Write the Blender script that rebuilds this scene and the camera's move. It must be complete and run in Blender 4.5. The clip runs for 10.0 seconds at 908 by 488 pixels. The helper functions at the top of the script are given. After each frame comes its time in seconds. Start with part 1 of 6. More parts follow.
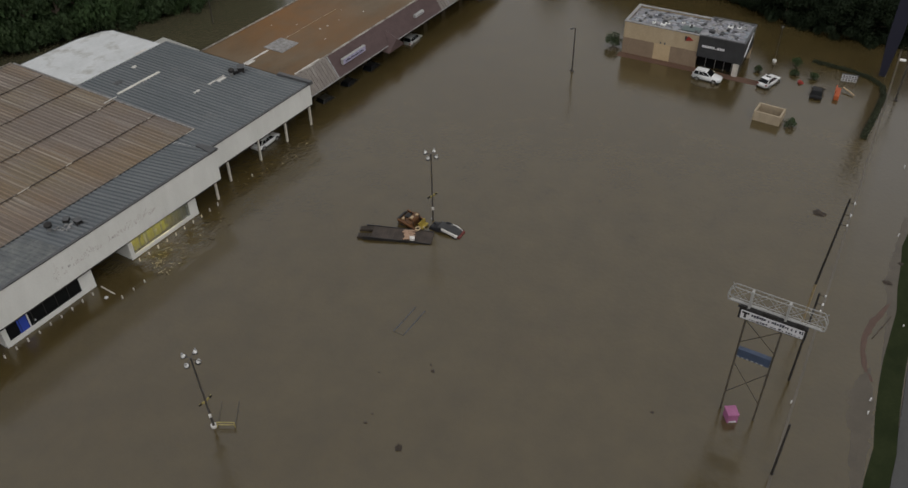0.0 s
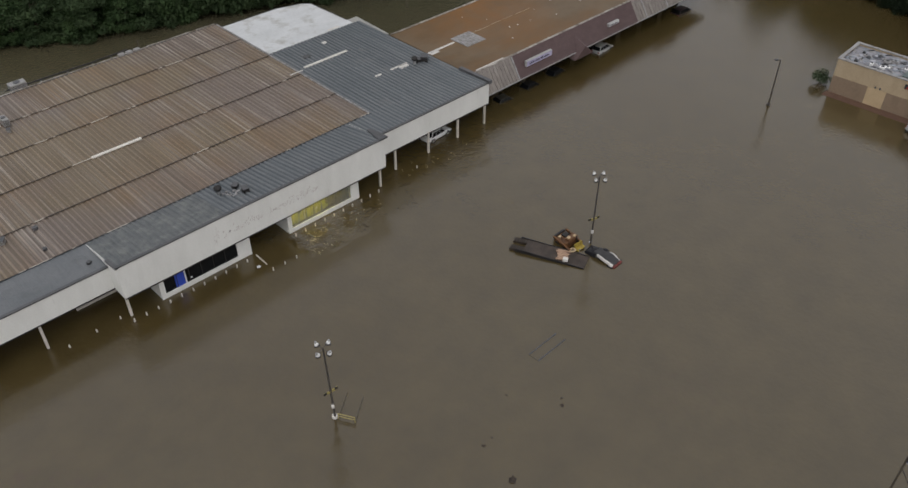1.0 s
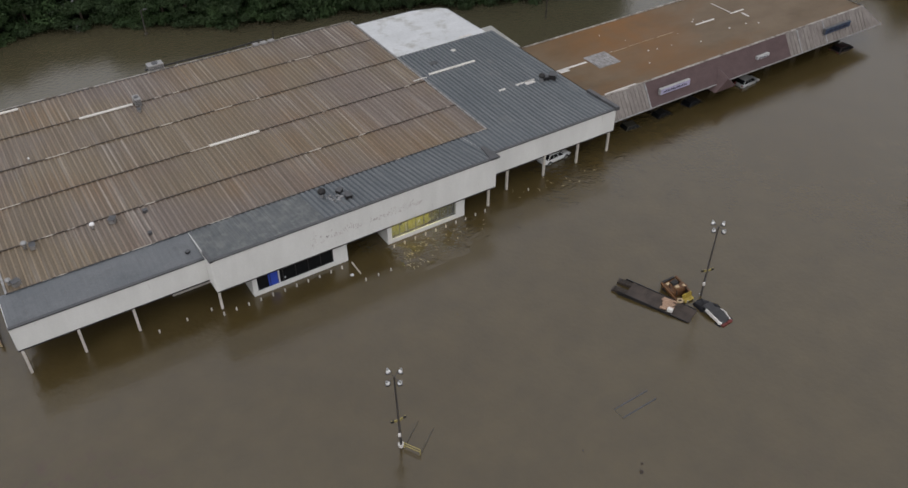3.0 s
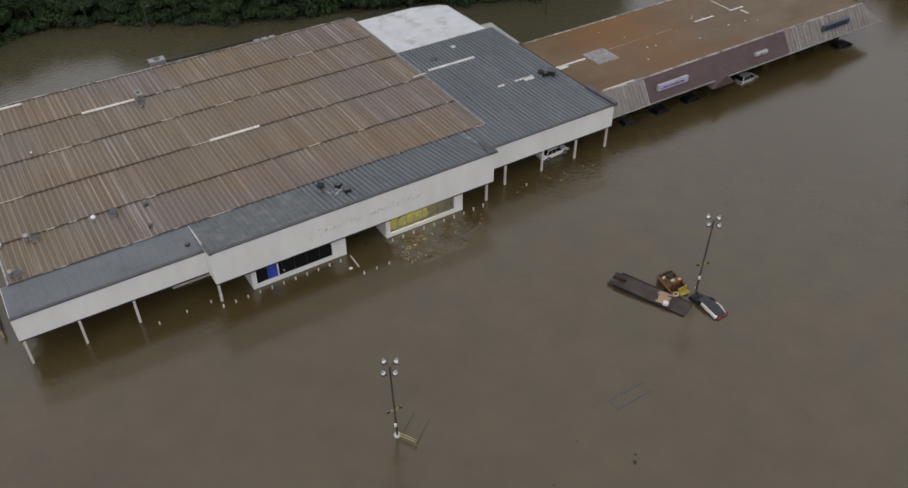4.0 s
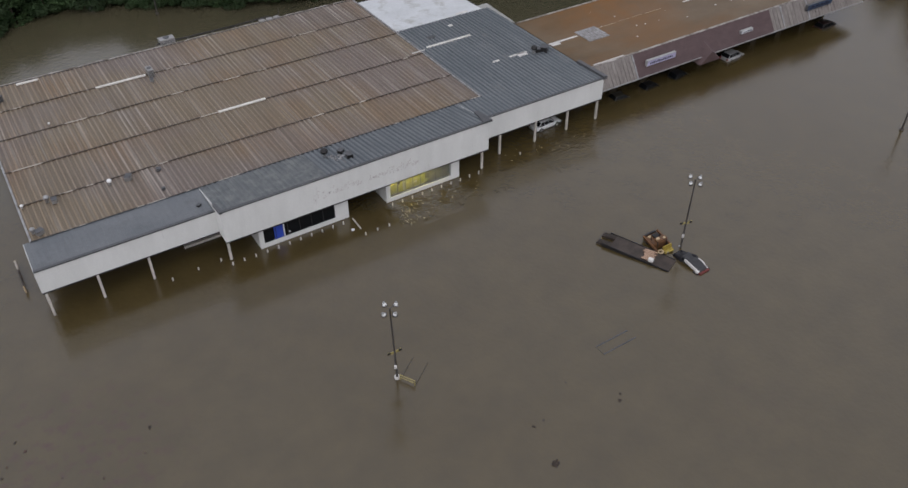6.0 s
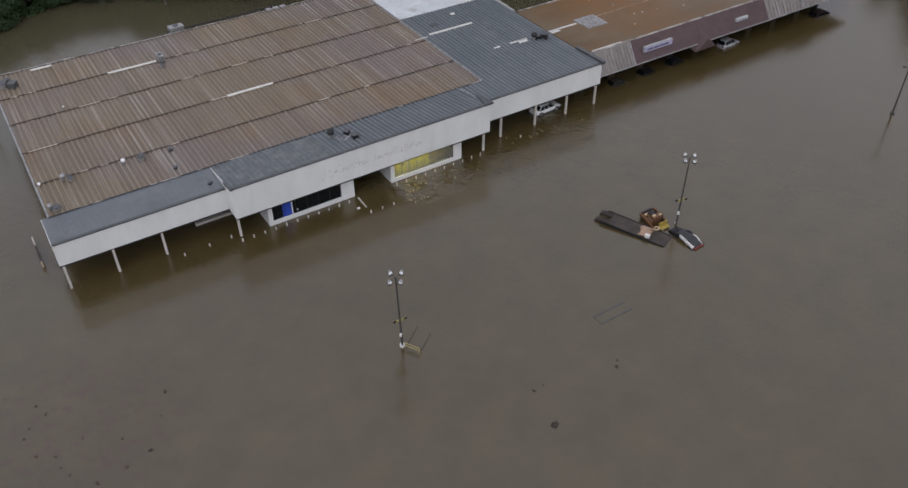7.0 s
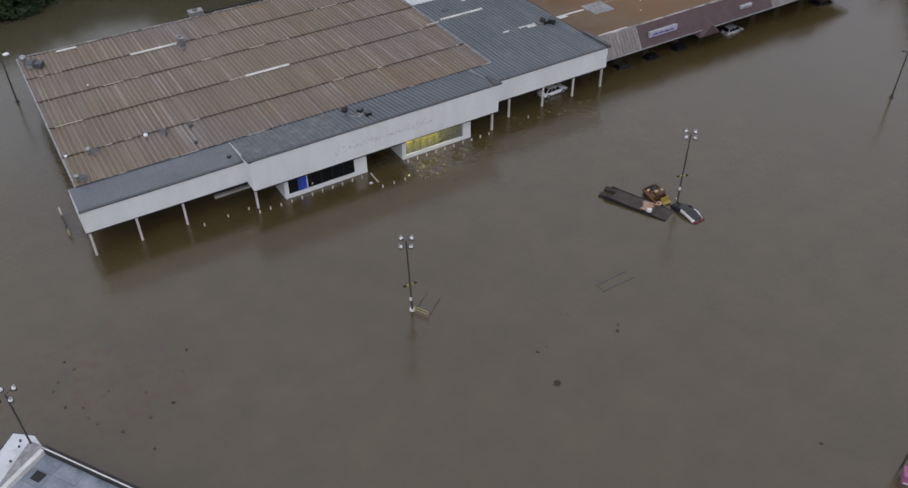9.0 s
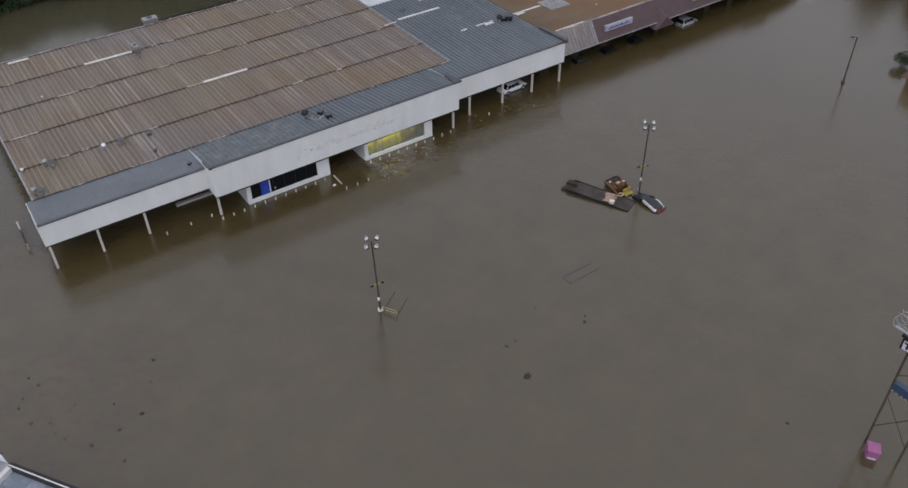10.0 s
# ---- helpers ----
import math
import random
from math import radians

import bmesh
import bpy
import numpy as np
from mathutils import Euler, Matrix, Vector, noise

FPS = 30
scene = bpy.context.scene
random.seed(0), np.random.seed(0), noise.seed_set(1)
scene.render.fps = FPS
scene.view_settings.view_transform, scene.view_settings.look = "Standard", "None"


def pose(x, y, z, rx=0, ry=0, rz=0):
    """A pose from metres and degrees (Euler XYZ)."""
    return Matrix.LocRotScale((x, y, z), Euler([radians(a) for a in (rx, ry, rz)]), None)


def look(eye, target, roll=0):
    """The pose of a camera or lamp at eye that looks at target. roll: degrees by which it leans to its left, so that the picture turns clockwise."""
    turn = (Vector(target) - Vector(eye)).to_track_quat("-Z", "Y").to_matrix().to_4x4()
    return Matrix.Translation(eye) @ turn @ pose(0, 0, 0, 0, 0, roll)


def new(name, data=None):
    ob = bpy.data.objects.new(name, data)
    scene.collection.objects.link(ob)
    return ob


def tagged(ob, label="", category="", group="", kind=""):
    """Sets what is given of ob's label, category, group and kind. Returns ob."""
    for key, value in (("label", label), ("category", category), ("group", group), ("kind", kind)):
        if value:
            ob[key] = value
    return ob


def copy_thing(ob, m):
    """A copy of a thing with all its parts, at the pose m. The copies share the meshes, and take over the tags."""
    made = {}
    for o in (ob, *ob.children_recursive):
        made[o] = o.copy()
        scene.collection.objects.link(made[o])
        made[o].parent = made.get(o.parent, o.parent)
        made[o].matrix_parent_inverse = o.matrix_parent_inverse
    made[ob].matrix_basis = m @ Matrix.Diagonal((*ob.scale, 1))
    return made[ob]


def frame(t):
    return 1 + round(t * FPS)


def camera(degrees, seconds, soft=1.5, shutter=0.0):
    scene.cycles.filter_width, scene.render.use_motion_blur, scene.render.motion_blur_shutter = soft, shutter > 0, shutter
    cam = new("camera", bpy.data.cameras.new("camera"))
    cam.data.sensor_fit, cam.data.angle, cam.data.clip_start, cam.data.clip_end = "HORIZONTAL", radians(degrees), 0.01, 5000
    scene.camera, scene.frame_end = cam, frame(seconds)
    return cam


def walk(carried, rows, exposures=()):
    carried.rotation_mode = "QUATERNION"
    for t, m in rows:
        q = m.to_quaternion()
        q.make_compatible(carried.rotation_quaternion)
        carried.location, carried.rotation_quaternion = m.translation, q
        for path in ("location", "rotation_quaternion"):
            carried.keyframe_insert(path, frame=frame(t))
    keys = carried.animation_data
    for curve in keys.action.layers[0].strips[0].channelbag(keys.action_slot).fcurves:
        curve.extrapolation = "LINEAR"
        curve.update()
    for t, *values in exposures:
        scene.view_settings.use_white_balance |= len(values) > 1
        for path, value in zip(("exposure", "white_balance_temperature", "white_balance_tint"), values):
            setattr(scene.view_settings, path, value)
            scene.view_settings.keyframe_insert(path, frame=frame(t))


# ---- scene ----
cam = camera(57.1, 10.0)
PATH = [
    (0, (-23.525, -71.518, 61.73), (-22.203, -70.691, 60.478), -0.8),
    (0.2, (-22.876, -71.163, 61.739), (-21.561, -70.339, 60.479), -1.0),
    (0.5, (-21.753, -70.376, 61.764), (-20.462, -69.524, 60.497), -0.8),
    (0.7, (-21.117, -69.854, 61.771), (-19.884, -68.918, 60.505), -0.4),
    (0.9, (-20.375, -69.332, 61.768), (-19.247, -68.272, 60.501), 0.1),
    (1, (-19.899, -69.117, 61.77), (-18.819, -68.009, 60.503), 0.3),
    (1.2, (-18.762, -68.735, 61.769), (-17.777, -67.544, 60.5), 0.7),
    (1.5, (-17.22, -68.248, 61.773), (-16.302, -67.005, 60.503), 0.6),
    (2, (-15.564, -67.36, 61.827), (-14.69, -66.088, 60.556), 0.5),
    (2.5, (-14.604, -67.08, 61.883), (-13.752, -65.794, 60.611), 0.4),
    (4, (-14.22, -68.48, 61.833), (-13.389, -67.18, 60.56), 0.2),
    (4.5, (-14.686, -69.702, 61.807), (-13.857, -68.402, 60.533), 0.1),
    (5, (-15.521, -71.132, 61.758), (-14.691, -69.831, 60.486), 0.1),
    (5.5, (-16.389, -72.765, 61.7), (-15.56, -71.464, 60.427), 0.0),
    (7, (-19.854, -77.938, 61.474), (-19.027, -76.634, 60.203), -0.2),
    (7.5, (-21.008, -79.547, 61.389), (-20.186, -78.241, 60.117), -0.3),
    (8, (-21.808, -80.869, 61.346), (-20.992, -79.559, 60.075), -0.4),
    (8.5, (-22.171, -81.74, 61.305), (-21.361, -80.426, 60.033), -0.4),
    (9, (-22.327, -82.291, 61.27), (-21.521, -80.973, 60.0), -0.4),
    (9.5, (-22.373, -82.589, 61.204), (-21.57, -81.269, 59.934), -0.6),
    (9.7, (-22.334, -82.665, 61.201), (-21.509, -81.358, 59.932), -0.8),
    (10, (-22.297, -82.766, 61.215), (-21.427, -81.489, 59.945), -0.9),
]
SKY, SUN = 0.1, 0.35
CLOUD = (8.55, 8.7, 8.9)
MUD_A, MUD_B, MUD_C = (0.073, 0.054, 0.0215), (0.067, 0.049, 0.0175), (0.062, 0.043, 0.013)
LIGHT = [(0, -0.36, 6690, 11), (0.5, -0.24, 6640, 12), (1.0, -0.09, 6540, 13), (2.5, -0.04, 6440, 14), (5.5, -0.04, 6240, 16), (7.5, -0.04, 5990, 17), (10, -0.04, 5890, 17)]
walk(cam, [(t, look(eye, target, roll)) for t, eye, target, roll in PATH], LIGHT)

# ---- world and light: an overcast, rainy sky ----
world = bpy.data.worlds.new("overcast_sky")
scene.world = world
world.use_nodes = True
wn, wl = world.node_tree.nodes, world.node_tree.links
wn.clear()
w_out = wn.new("ShaderNodeOutputWorld")
w_bg = wn.new("ShaderNodeBackground")
w_sky = wn.new("ShaderNodeTexSky")
w_sky.sky_type = "NISHITA"
w_sky.sun_disc = False
w_sky.sun_elevation = radians(48)
w_sky.sun_rotation = radians(218)
w_sky.air_density = 1.0
w_sky.dust_density = 6.0
w_sky.ozone_density = 1.0
w_hsv = wn.new("ShaderNodeHueSaturation")
w_hsv.inputs["Saturation"].default_value = 0.16
wl.new(w_sky.outputs[0], w_hsv.inputs["Color"])
w_mix = wn.new("ShaderNodeMix")
w_mix.data_type = "RGBA"
w_mix.inputs["Factor"].default_value = 0.8
w_mix.inputs["B"].default_value = (*CLOUD, 1)
wl.new(w_hsv.outputs[0], w_mix.inputs["A"])
wl.new(w_mix.outputs["Result"], w_bg.inputs["Color"])
w_bg.inputs["Strength"].default_value = SKY
wl.new(w_bg.outputs[0], w_out.inputs["Surface"])
sun_data = bpy.data.lights.new("sun", "SUN")
sun_data.energy = SUN
sun_data.angle = radians(40)
sun_data.color = (1.0, 0.97, 0.93)
sun = new("sun", sun_data)
sun.matrix_world = pose(0, 0, 80, 42, 0, -38)

# ---- materials ----
def shader(name, color, rough=0.7, metal=0.0, ior=1.45):
    m = bpy.data.materials.new(name)
    m.use_nodes = True
    b = m.node_tree.nodes["Principled BSDF"]
    b.inputs["Base Color"].default_value = (*color, 1)
    b.inputs["Roughness"].default_value = rough
    b.inputs["Metallic"].default_value = metal
    b.inputs["IOR"].default_value = ior
    return m


def worn(name, a, b, rough=0.7, metal=0.0, scale=(1, 1, 1), size=1.0, fine=12.0, bump=0.15, third=None,
         third_at=(0.55, 0.7), third_size=0.25, vary=0.0, third_scale=(1, 1, 1), reach=0.05, speck=0.14):
    """Two tones mixed by broad noise, fine grain over it, a third tone in patches, and a tint of each piece's own."""
    m = shader(name, a, rough, metal)
    n, l = m.node_tree.nodes, m.node_tree.links
    bsdf = n["Principled BSDF"]
    geo = n.new("ShaderNodeNewGeometry")

    def field(sc, size_, detail=5.0):
        mp = n.new("ShaderNodeMapping")
        mp.inputs["Scale"].default_value = sc
        l.new(geo.outputs["Position"], mp.inputs["Vector"])
        tex = n.new("ShaderNodeTexNoise")
        tex.inputs["Scale"].default_value = size_
        tex.inputs["Detail"].default_value = detail
        tex.inputs["Roughness"].default_value = 0.6
        l.new(mp.outputs[0], tex.inputs["Vector"])
        return tex.outputs["Fac"]

    def ramp(fac, lo, hi):
        r = n.new("ShaderNodeMapRange")
        r.inputs["From Min"].default_value = lo
        r.inputs["From Max"].default_value = hi
        l.new(fac, r.inputs["Value"])
        return r.outputs[0]

    def mix(fac, c0, c1):
        x = n.new("ShaderNodeMix")
        x.data_type = "RGBA"
        if isinstance(fac, float):
            x.inputs["Factor"].default_value = fac
        else:
            l.new(fac, x.inputs["Factor"])
        for sock, c in ((x.inputs["A"], c0), (x.inputs["B"], c1)):
            if isinstance(c, tuple):
                sock.default_value = (*c, 1)
            else:
                l.new(c, sock)
        return x.outputs["Result"]

    col = mix(ramp(field(scale, size), 0.35, 0.65), a, b)
    if third:
        col = mix(ramp(field(third_scale, third_size), *third_at), col, third)
    grain = field((1, 1, 1), fine, 3.0)
    hsv = n.new("ShaderNodeHueSaturation")
    l.new(col, hsv.inputs["Color"])
    val = ramp(grain, 0.25, 0.75)
    v2 = n.new("ShaderNodeMapRange")
    v2.inputs["To Min"].default_value, v2.inputs["To Max"].default_value = 1 - speck, 1 + speck
    l.new(val, v2.inputs["Value"])
    if vary:
        info = n.new("ShaderNodeObjectInfo")
        v3 = n.new("ShaderNodeMapRange")
        v3.inputs["To Min"].default_value, v3.inputs["To Max"].default_value = 1 - vary, 1 + vary
        l.new(info.outputs["Random"], v3.inputs["Value"])
        mul = n.new("ShaderNodeMath")
        mul.operation = "MULTIPLY"
        l.new(v2.outputs[0], mul.inputs[0])
        l.new(v3.outputs[0], mul.inputs[1])
        l.new(mul.outputs[0], hsv.inputs["Value"])
    else:
        l.new(v2.outputs[0], hsv.inputs["Value"])
    l.new(hsv.outputs[0], bsdf.inputs["Base Color"])
    rr = n.new("ShaderNodeMapRange")
    rr.inputs["To Min"].default_value, rr.inputs["To Max"].default_value = max(rough - 0.12, 0.03), min(rough + 0.12, 1)
    l.new(grain, rr.inputs["Value"])
    l.new(rr.outputs[0], bsdf.inputs["Roughness"])
    if bump:
        bp = n.new("ShaderNodeBump")
        bp.inputs["Strength"].default_value = bump
        bp.inputs["Distance"].default_value = reach
        l.new(grain, bp.inputs["Height"])
        l.new(bp.outputs[0], bsdf.inputs["Normal"])
    return m


M = {}


def roof_steel(name, dull, warm, rust, pale, gain):
    """Old painted steel sheet: broad fading, rust in patches, and run-off streaks down the slope that start anew at each band."""
    m = shader(name, dull, 0.55)
    n, l = m.node_tree.nodes, m.node_tree.links
    geo = n.new("ShaderNodeNewGeometry")
    sep = n.new("ShaderNodeSeparateXYZ")
    l.new(geo.outputs["Position"], sep.inputs[0])

    def calc(op, a, b=0.0):
        c = n.new("ShaderNodeMath")
        c.operation = op
        for i, v in enumerate((a, b)):
            if isinstance(v, float):
                c.inputs[i].default_value = v
            else:
                l.new(v, c.inputs[i])
        return c.outputs[0]

    band = calc("FLOOR", calc("MULTIPLY", calc("SUBTRACT", sep.outputs["Y"], 6.4), 0.1342))

    def field(sx, sy, step, detail=3.0, shift=0.0):
        v = n.new("ShaderNodeCombineXYZ")
        l.new(calc("MULTIPLY", sep.outputs["X"], sx), v.inputs[0])
        l.new(calc("MULTIPLY", sep.outputs["Y"], sy), v.inputs[1])
        l.new(calc("ADD", calc("MULTIPLY", band, step), shift), v.inputs[2])
        t = n.new("ShaderNodeTexNoise")
        t.inputs["Scale"].default_value = 1.0
        t.inputs["Detail"].default_value = detail
        l.new(v.outputs[0], t.inputs["Vector"])
        return t.outputs["Fac"]

    def span(sock, lo, hi, to_lo=0.0, to_hi=1.0):
        r = n.new("ShaderNodeMapRange")
        for key, val in (("From Min", lo), ("From Max", hi), ("To Min", to_lo), ("To Max", to_hi)):
            r.inputs[key].default_value = val
        l.new(sock, r.inputs["Value"])
        return r.outputs[0]

    def mix(fac, a, b):
        x = n.new("ShaderNodeMix")
        x.data_type = "RGBA"
        l.new(fac, x.inputs["Factor"])
        for sock, c in ((x.inputs["A"], a), (x.inputs["B"], b)):
            if isinstance(c, tuple):
                sock.default_value = (*c, 1)
            else:
                l.new(c, sock)
        return x.outputs["Result"]

    col = mix(span(field(0.05, 0.05, 0.15), 0.42, 0.58), dull, warm)
    col = mix(calc("MULTIPLY", span(field(0.13, 0.06, 0.3, 4.0, 5.0), 0.5, 0.7), 0.65), col, rust)
    runs = calc("MULTIPLY", span(field(4.2, 0.035, 0.8, 3.0, 9.0), 0.53, 0.68), span(field(0.1, 0.05, 0.5, 2.0, 2.0), 0.38, 0.62, 0.1, 1.0))
    col = mix(calc("MULTIPLY", runs, 0.62), col, pale)
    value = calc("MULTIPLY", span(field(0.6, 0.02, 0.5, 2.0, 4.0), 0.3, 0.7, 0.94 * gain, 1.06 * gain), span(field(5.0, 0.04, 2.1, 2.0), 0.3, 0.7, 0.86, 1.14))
    value = calc("MULTIPLY", value, span(field(3.0, 3.0, 0.0, 4.0), 0.3, 0.7, 0.9, 1.1))
    hsv = n.new("ShaderNodeHueSaturation")
    l.new(col, hsv.inputs["Color"])
    l.new(value, hsv.inputs["Value"])
    l.new(hsv.outputs[0], n["Principled BSDF"].inputs["Base Color"])
    l.new(span(field(0.5, 0.1, 1.0), 0.3, 0.7, 0.42, 0.68), n["Principled BSDF"].inputs["Roughness"])
    return m


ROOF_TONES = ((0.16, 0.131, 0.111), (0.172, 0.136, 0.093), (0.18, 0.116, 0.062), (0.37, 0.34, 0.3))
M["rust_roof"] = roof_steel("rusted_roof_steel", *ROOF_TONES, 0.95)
# same steel at a higher gain: the lit relief of the ribs is in the colour
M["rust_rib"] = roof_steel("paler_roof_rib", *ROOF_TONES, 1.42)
# lighter than the gray sheet, which puts lit rib relief into the paint
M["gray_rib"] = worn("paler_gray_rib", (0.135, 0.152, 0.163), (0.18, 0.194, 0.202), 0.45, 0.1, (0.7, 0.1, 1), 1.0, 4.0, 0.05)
M["rust_flat"] = worn("rusted_flat_roof", (0.105, 0.068, 0.031), (0.15, 0.105, 0.06), 0.55, 0.0, (0.45, 0.8, 1), 0.3, 3.0, 0.08,
                      (0.15, 0.074, 0.02), (0.47, 0.66), 0.09, 0.0, (0.5, 1, 1))
# a broad orange rust bloom at the inner corner of the flat roof
rf = M["rust_flat"].node_tree
rf_geo, rf_d, rf_r, rf_n, rf_m, rf_x = (rf.nodes.new(k) for k in ("ShaderNodeNewGeometry", "ShaderNodeVectorMath", "ShaderNodeMapRange", "ShaderNodeTexNoise", "ShaderNodeMath", "ShaderNodeMix"))
rf_d.operation = "DISTANCE"
rf_d.inputs[1].default_value = (70.0, 20.0, 6.0)
rf_n.inputs["Scale"].default_value = 0.35
rf_n.inputs["Detail"].default_value = 5
for key, val in (("From Min", 3.0), ("From Max", 15.0), ("To Min", 1.5), ("To Max", 0.0)):
    rf_r.inputs[key].default_value = val
rf_m.operation = "MULTIPLY"
rf_m.use_clamp = True
rf_x.data_type = "RGBA"
rf_x.inputs["B"].default_value = (0.19, 0.082, 0.014, 1)
rf_b = rf.nodes["Principled BSDF"].inputs["Base Color"]
rf.links.new(rf_b.links[0].from_socket, rf_x.inputs["A"])
rf.links.new(rf_geo.outputs["Position"], rf_d.inputs[0])
rf.links.new(rf_geo.outputs["Position"], rf_n.inputs["Vector"])
rf.links.new(rf_d.outputs["Value"], rf_r.inputs["Value"])
rf.links.new(rf_r.outputs[0], rf_m.inputs[0])
rf.links.new(rf_n.outputs["Fac"], rf_m.inputs[1])
rf.links.new(rf_m.outputs[0], rf_x.inputs["Factor"])
rf.links.new(rf_x.outputs["Result"], rf_b)
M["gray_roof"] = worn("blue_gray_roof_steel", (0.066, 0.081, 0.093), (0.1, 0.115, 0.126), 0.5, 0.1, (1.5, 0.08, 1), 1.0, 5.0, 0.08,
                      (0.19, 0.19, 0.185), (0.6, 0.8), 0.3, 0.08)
M["flaked_gray"] = worn("flaking_gray_roof_steel", (0.098, 0.11, 0.116), (0.132, 0.143, 0.147), 0.5, 0.0, (1, 1, 1), 0.9, 5.0, 0.08,
                        (0.185, 0.198, 0.19), (0.46, 0.68), 1.0)
M["canopy_gray"] = worn("smooth_gray_canopy_coating", (0.125, 0.138, 0.148), (0.155, 0.166, 0.174), 0.55, 0.0, (0.6, 0.6, 1), 0.5, 5.0, 0.08,
                        (0.1, 0.108, 0.114), (0.55, 0.75), 0.3)
M["membrane"] = worn("white_roof_membrane", (0.66, 0.68, 0.69), (0.56, 0.58, 0.585), 0.6, 0.0, (0.5, 1, 1), 0.25, 2.0, 0.03,
                     (0.34, 0.335, 0.30), (0.54, 0.74), 0.3, speck=0.06)
M["lean_gray"] = worn("weathered_lean_to_sheet", (0.4, 0.4, 0.375), (0.32, 0.32, 0.3), 0.6, 0.0, (0.6, 1, 1), 0.6, 4.0, 0.05)
M["near_roof"] = worn("gray_roof_membrane", (0.165, 0.195, 0.225), (0.275, 0.305, 0.34), 0.5, 0.0, (1, 1, 1), 0.5, 3.0, 0.05,
                      (0.12, 0.14, 0.155), (0.56, 0.72), 0.6, 0.13, (1, 0.35, 1))
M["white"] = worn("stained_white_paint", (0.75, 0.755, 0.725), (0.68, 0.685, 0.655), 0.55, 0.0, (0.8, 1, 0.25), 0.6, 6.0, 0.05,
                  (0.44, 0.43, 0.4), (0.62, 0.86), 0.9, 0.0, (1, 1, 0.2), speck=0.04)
M["offwhite"] = worn("old_post_paint", (0.62, 0.58, 0.52), (0.5, 0.47, 0.42), 0.6, 0.0, (1, 1, 1), 1.5, 8.0, 0.05)
M["soffit"] = worn("gray_soffit_board", (0.30, 0.28, 0.26), (0.22, 0.21, 0.2), 0.8)
M["trim"] = worn("dark_gray_metal_trim", (0.085, 0.09, 0.095), (0.12, 0.12, 0.125), 0.5, 0.3, (1, 1, 1), 1.0)
M["tar"] = worn("tar_seam", (0.035, 0.029, 0.025), (0.075, 0.06, 0.05), 0.6, 0.0, (1, 1, 1), 0.8, 8.0, 0.2,
                (0.5, 0.46, 0.4), (0.55, 0.58), 0.2)
M["patch_white"] = worn("white_roof_coating", (0.72, 0.70, 0.66), (0.55, 0.53, 0.5), 0.6, 0.0, (1, 1, 1), 1.5, 6.0, 0.1)
M["streak_tan"] = worn("tan_roof_coating", (0.42, 0.34, 0.24), (0.3, 0.23, 0.14), 0.6, 0.0, (1, 1, 1), 1.5, 6.0, 0.1)
M["patch_gray"] = worn("gray_roof_patch", (0.36, 0.36, 0.36), (0.22, 0.21, 0.2), 0.6, 0.0, (1, 1, 1), 1.6, 6.0, 0.1)
M["skylight"] = worn("fibreglass_skylight", (0.74, 0.72, 0.66), (0.62, 0.6, 0.55), 0.4, 0.0, (1, 0.2, 1), 1.0, 5.0, 0.05)
M["maroon"] = worn("maroon_mansard_shingle", (0.083, 0.053, 0.053), (0.106, 0.069, 0.067), 0.65, 0.0, (1, 1, 2), 0.6, 5.0, 0.2,
                   (0.16, 0.10, 0.09), (0.62, 0.8), 0.3)
M["mansard_gray"] = worn("weathered_mansard_steel", (0.27, 0.245, 0.22), (0.19, 0.165, 0.15), 0.5, 0.15, (1.6, 1, 0.12), 0.9, 5.0, 0.08,
                         (0.35, 0.33, 0.31), (0.6, 0.8), 0.6, 0.0, (2, 1, 0.1))
M["wall"] = worn("block_wall", (0.30, 0.27, 0.24), (0.22, 0.2, 0.17), 0.85, 0.0, (1, 1, 0.4), 0.7, 5.0, 0.1)
# near-black colour carries the unlit depth of the shop
M["dark_in"] = shader("unlit_shop_interior", (0.07, 0.066, 0.06), 0.9)
M["yellow_in"] = worn("yellow_shop_board", (0.5, 0.46, 0.05), (0.42, 0.39, 0.04), 0.5, 0.0, (1, 1, 1), 1.5, 5.0, 0.0)
M["olive_in"] = worn("olive_shop_board", (0.17, 0.14, 0.03), (0.10, 0.085, 0.02), 0.6, 0.0, (1, 1, 1), 1.0)
glow = shader("warm_tube_glow", (0.9, 0.8, 0.5), 0.5)
glow.node_tree.nodes["Principled BSDF"].inputs["Emission Color"].default_value = (1.0, 0.86, 0.3, 1)
glow.node_tree.nodes["Principled BSDF"].inputs["Emission Strength"].default_value = 80
M["tube_glow"] = glow
M["blue_in"] = shader("blue_vinyl_sheet", (0.03, 0.07, 0.42), 0.5)
M["stucco_tan"] = worn("tan_stucco", (0.47, 0.375, 0.25), (0.42, 0.33, 0.215), 0.8, 0.0, (1, 1, 0.3), 0.6, 6.0, 0.1)
M["stucco_brown"] = worn("brown_stucco", (0.27, 0.2, 0.138), (0.235, 0.172, 0.118), 0.8, 0.0, (1, 1, 0.5), 0.8, 6.0, 0.1)
M["stucco_pale"] = worn("pale_door_paint", (0.55, 0.42, 0.26), (0.5, 0.38, 0.23), 0.6)
M["pen_tan"] = worn("weathered_pale_stucco", (0.44, 0.36, 0.255), (0.36, 0.295, 0.21), 0.8, 0.0, (1, 1, 0.4), 0.8)
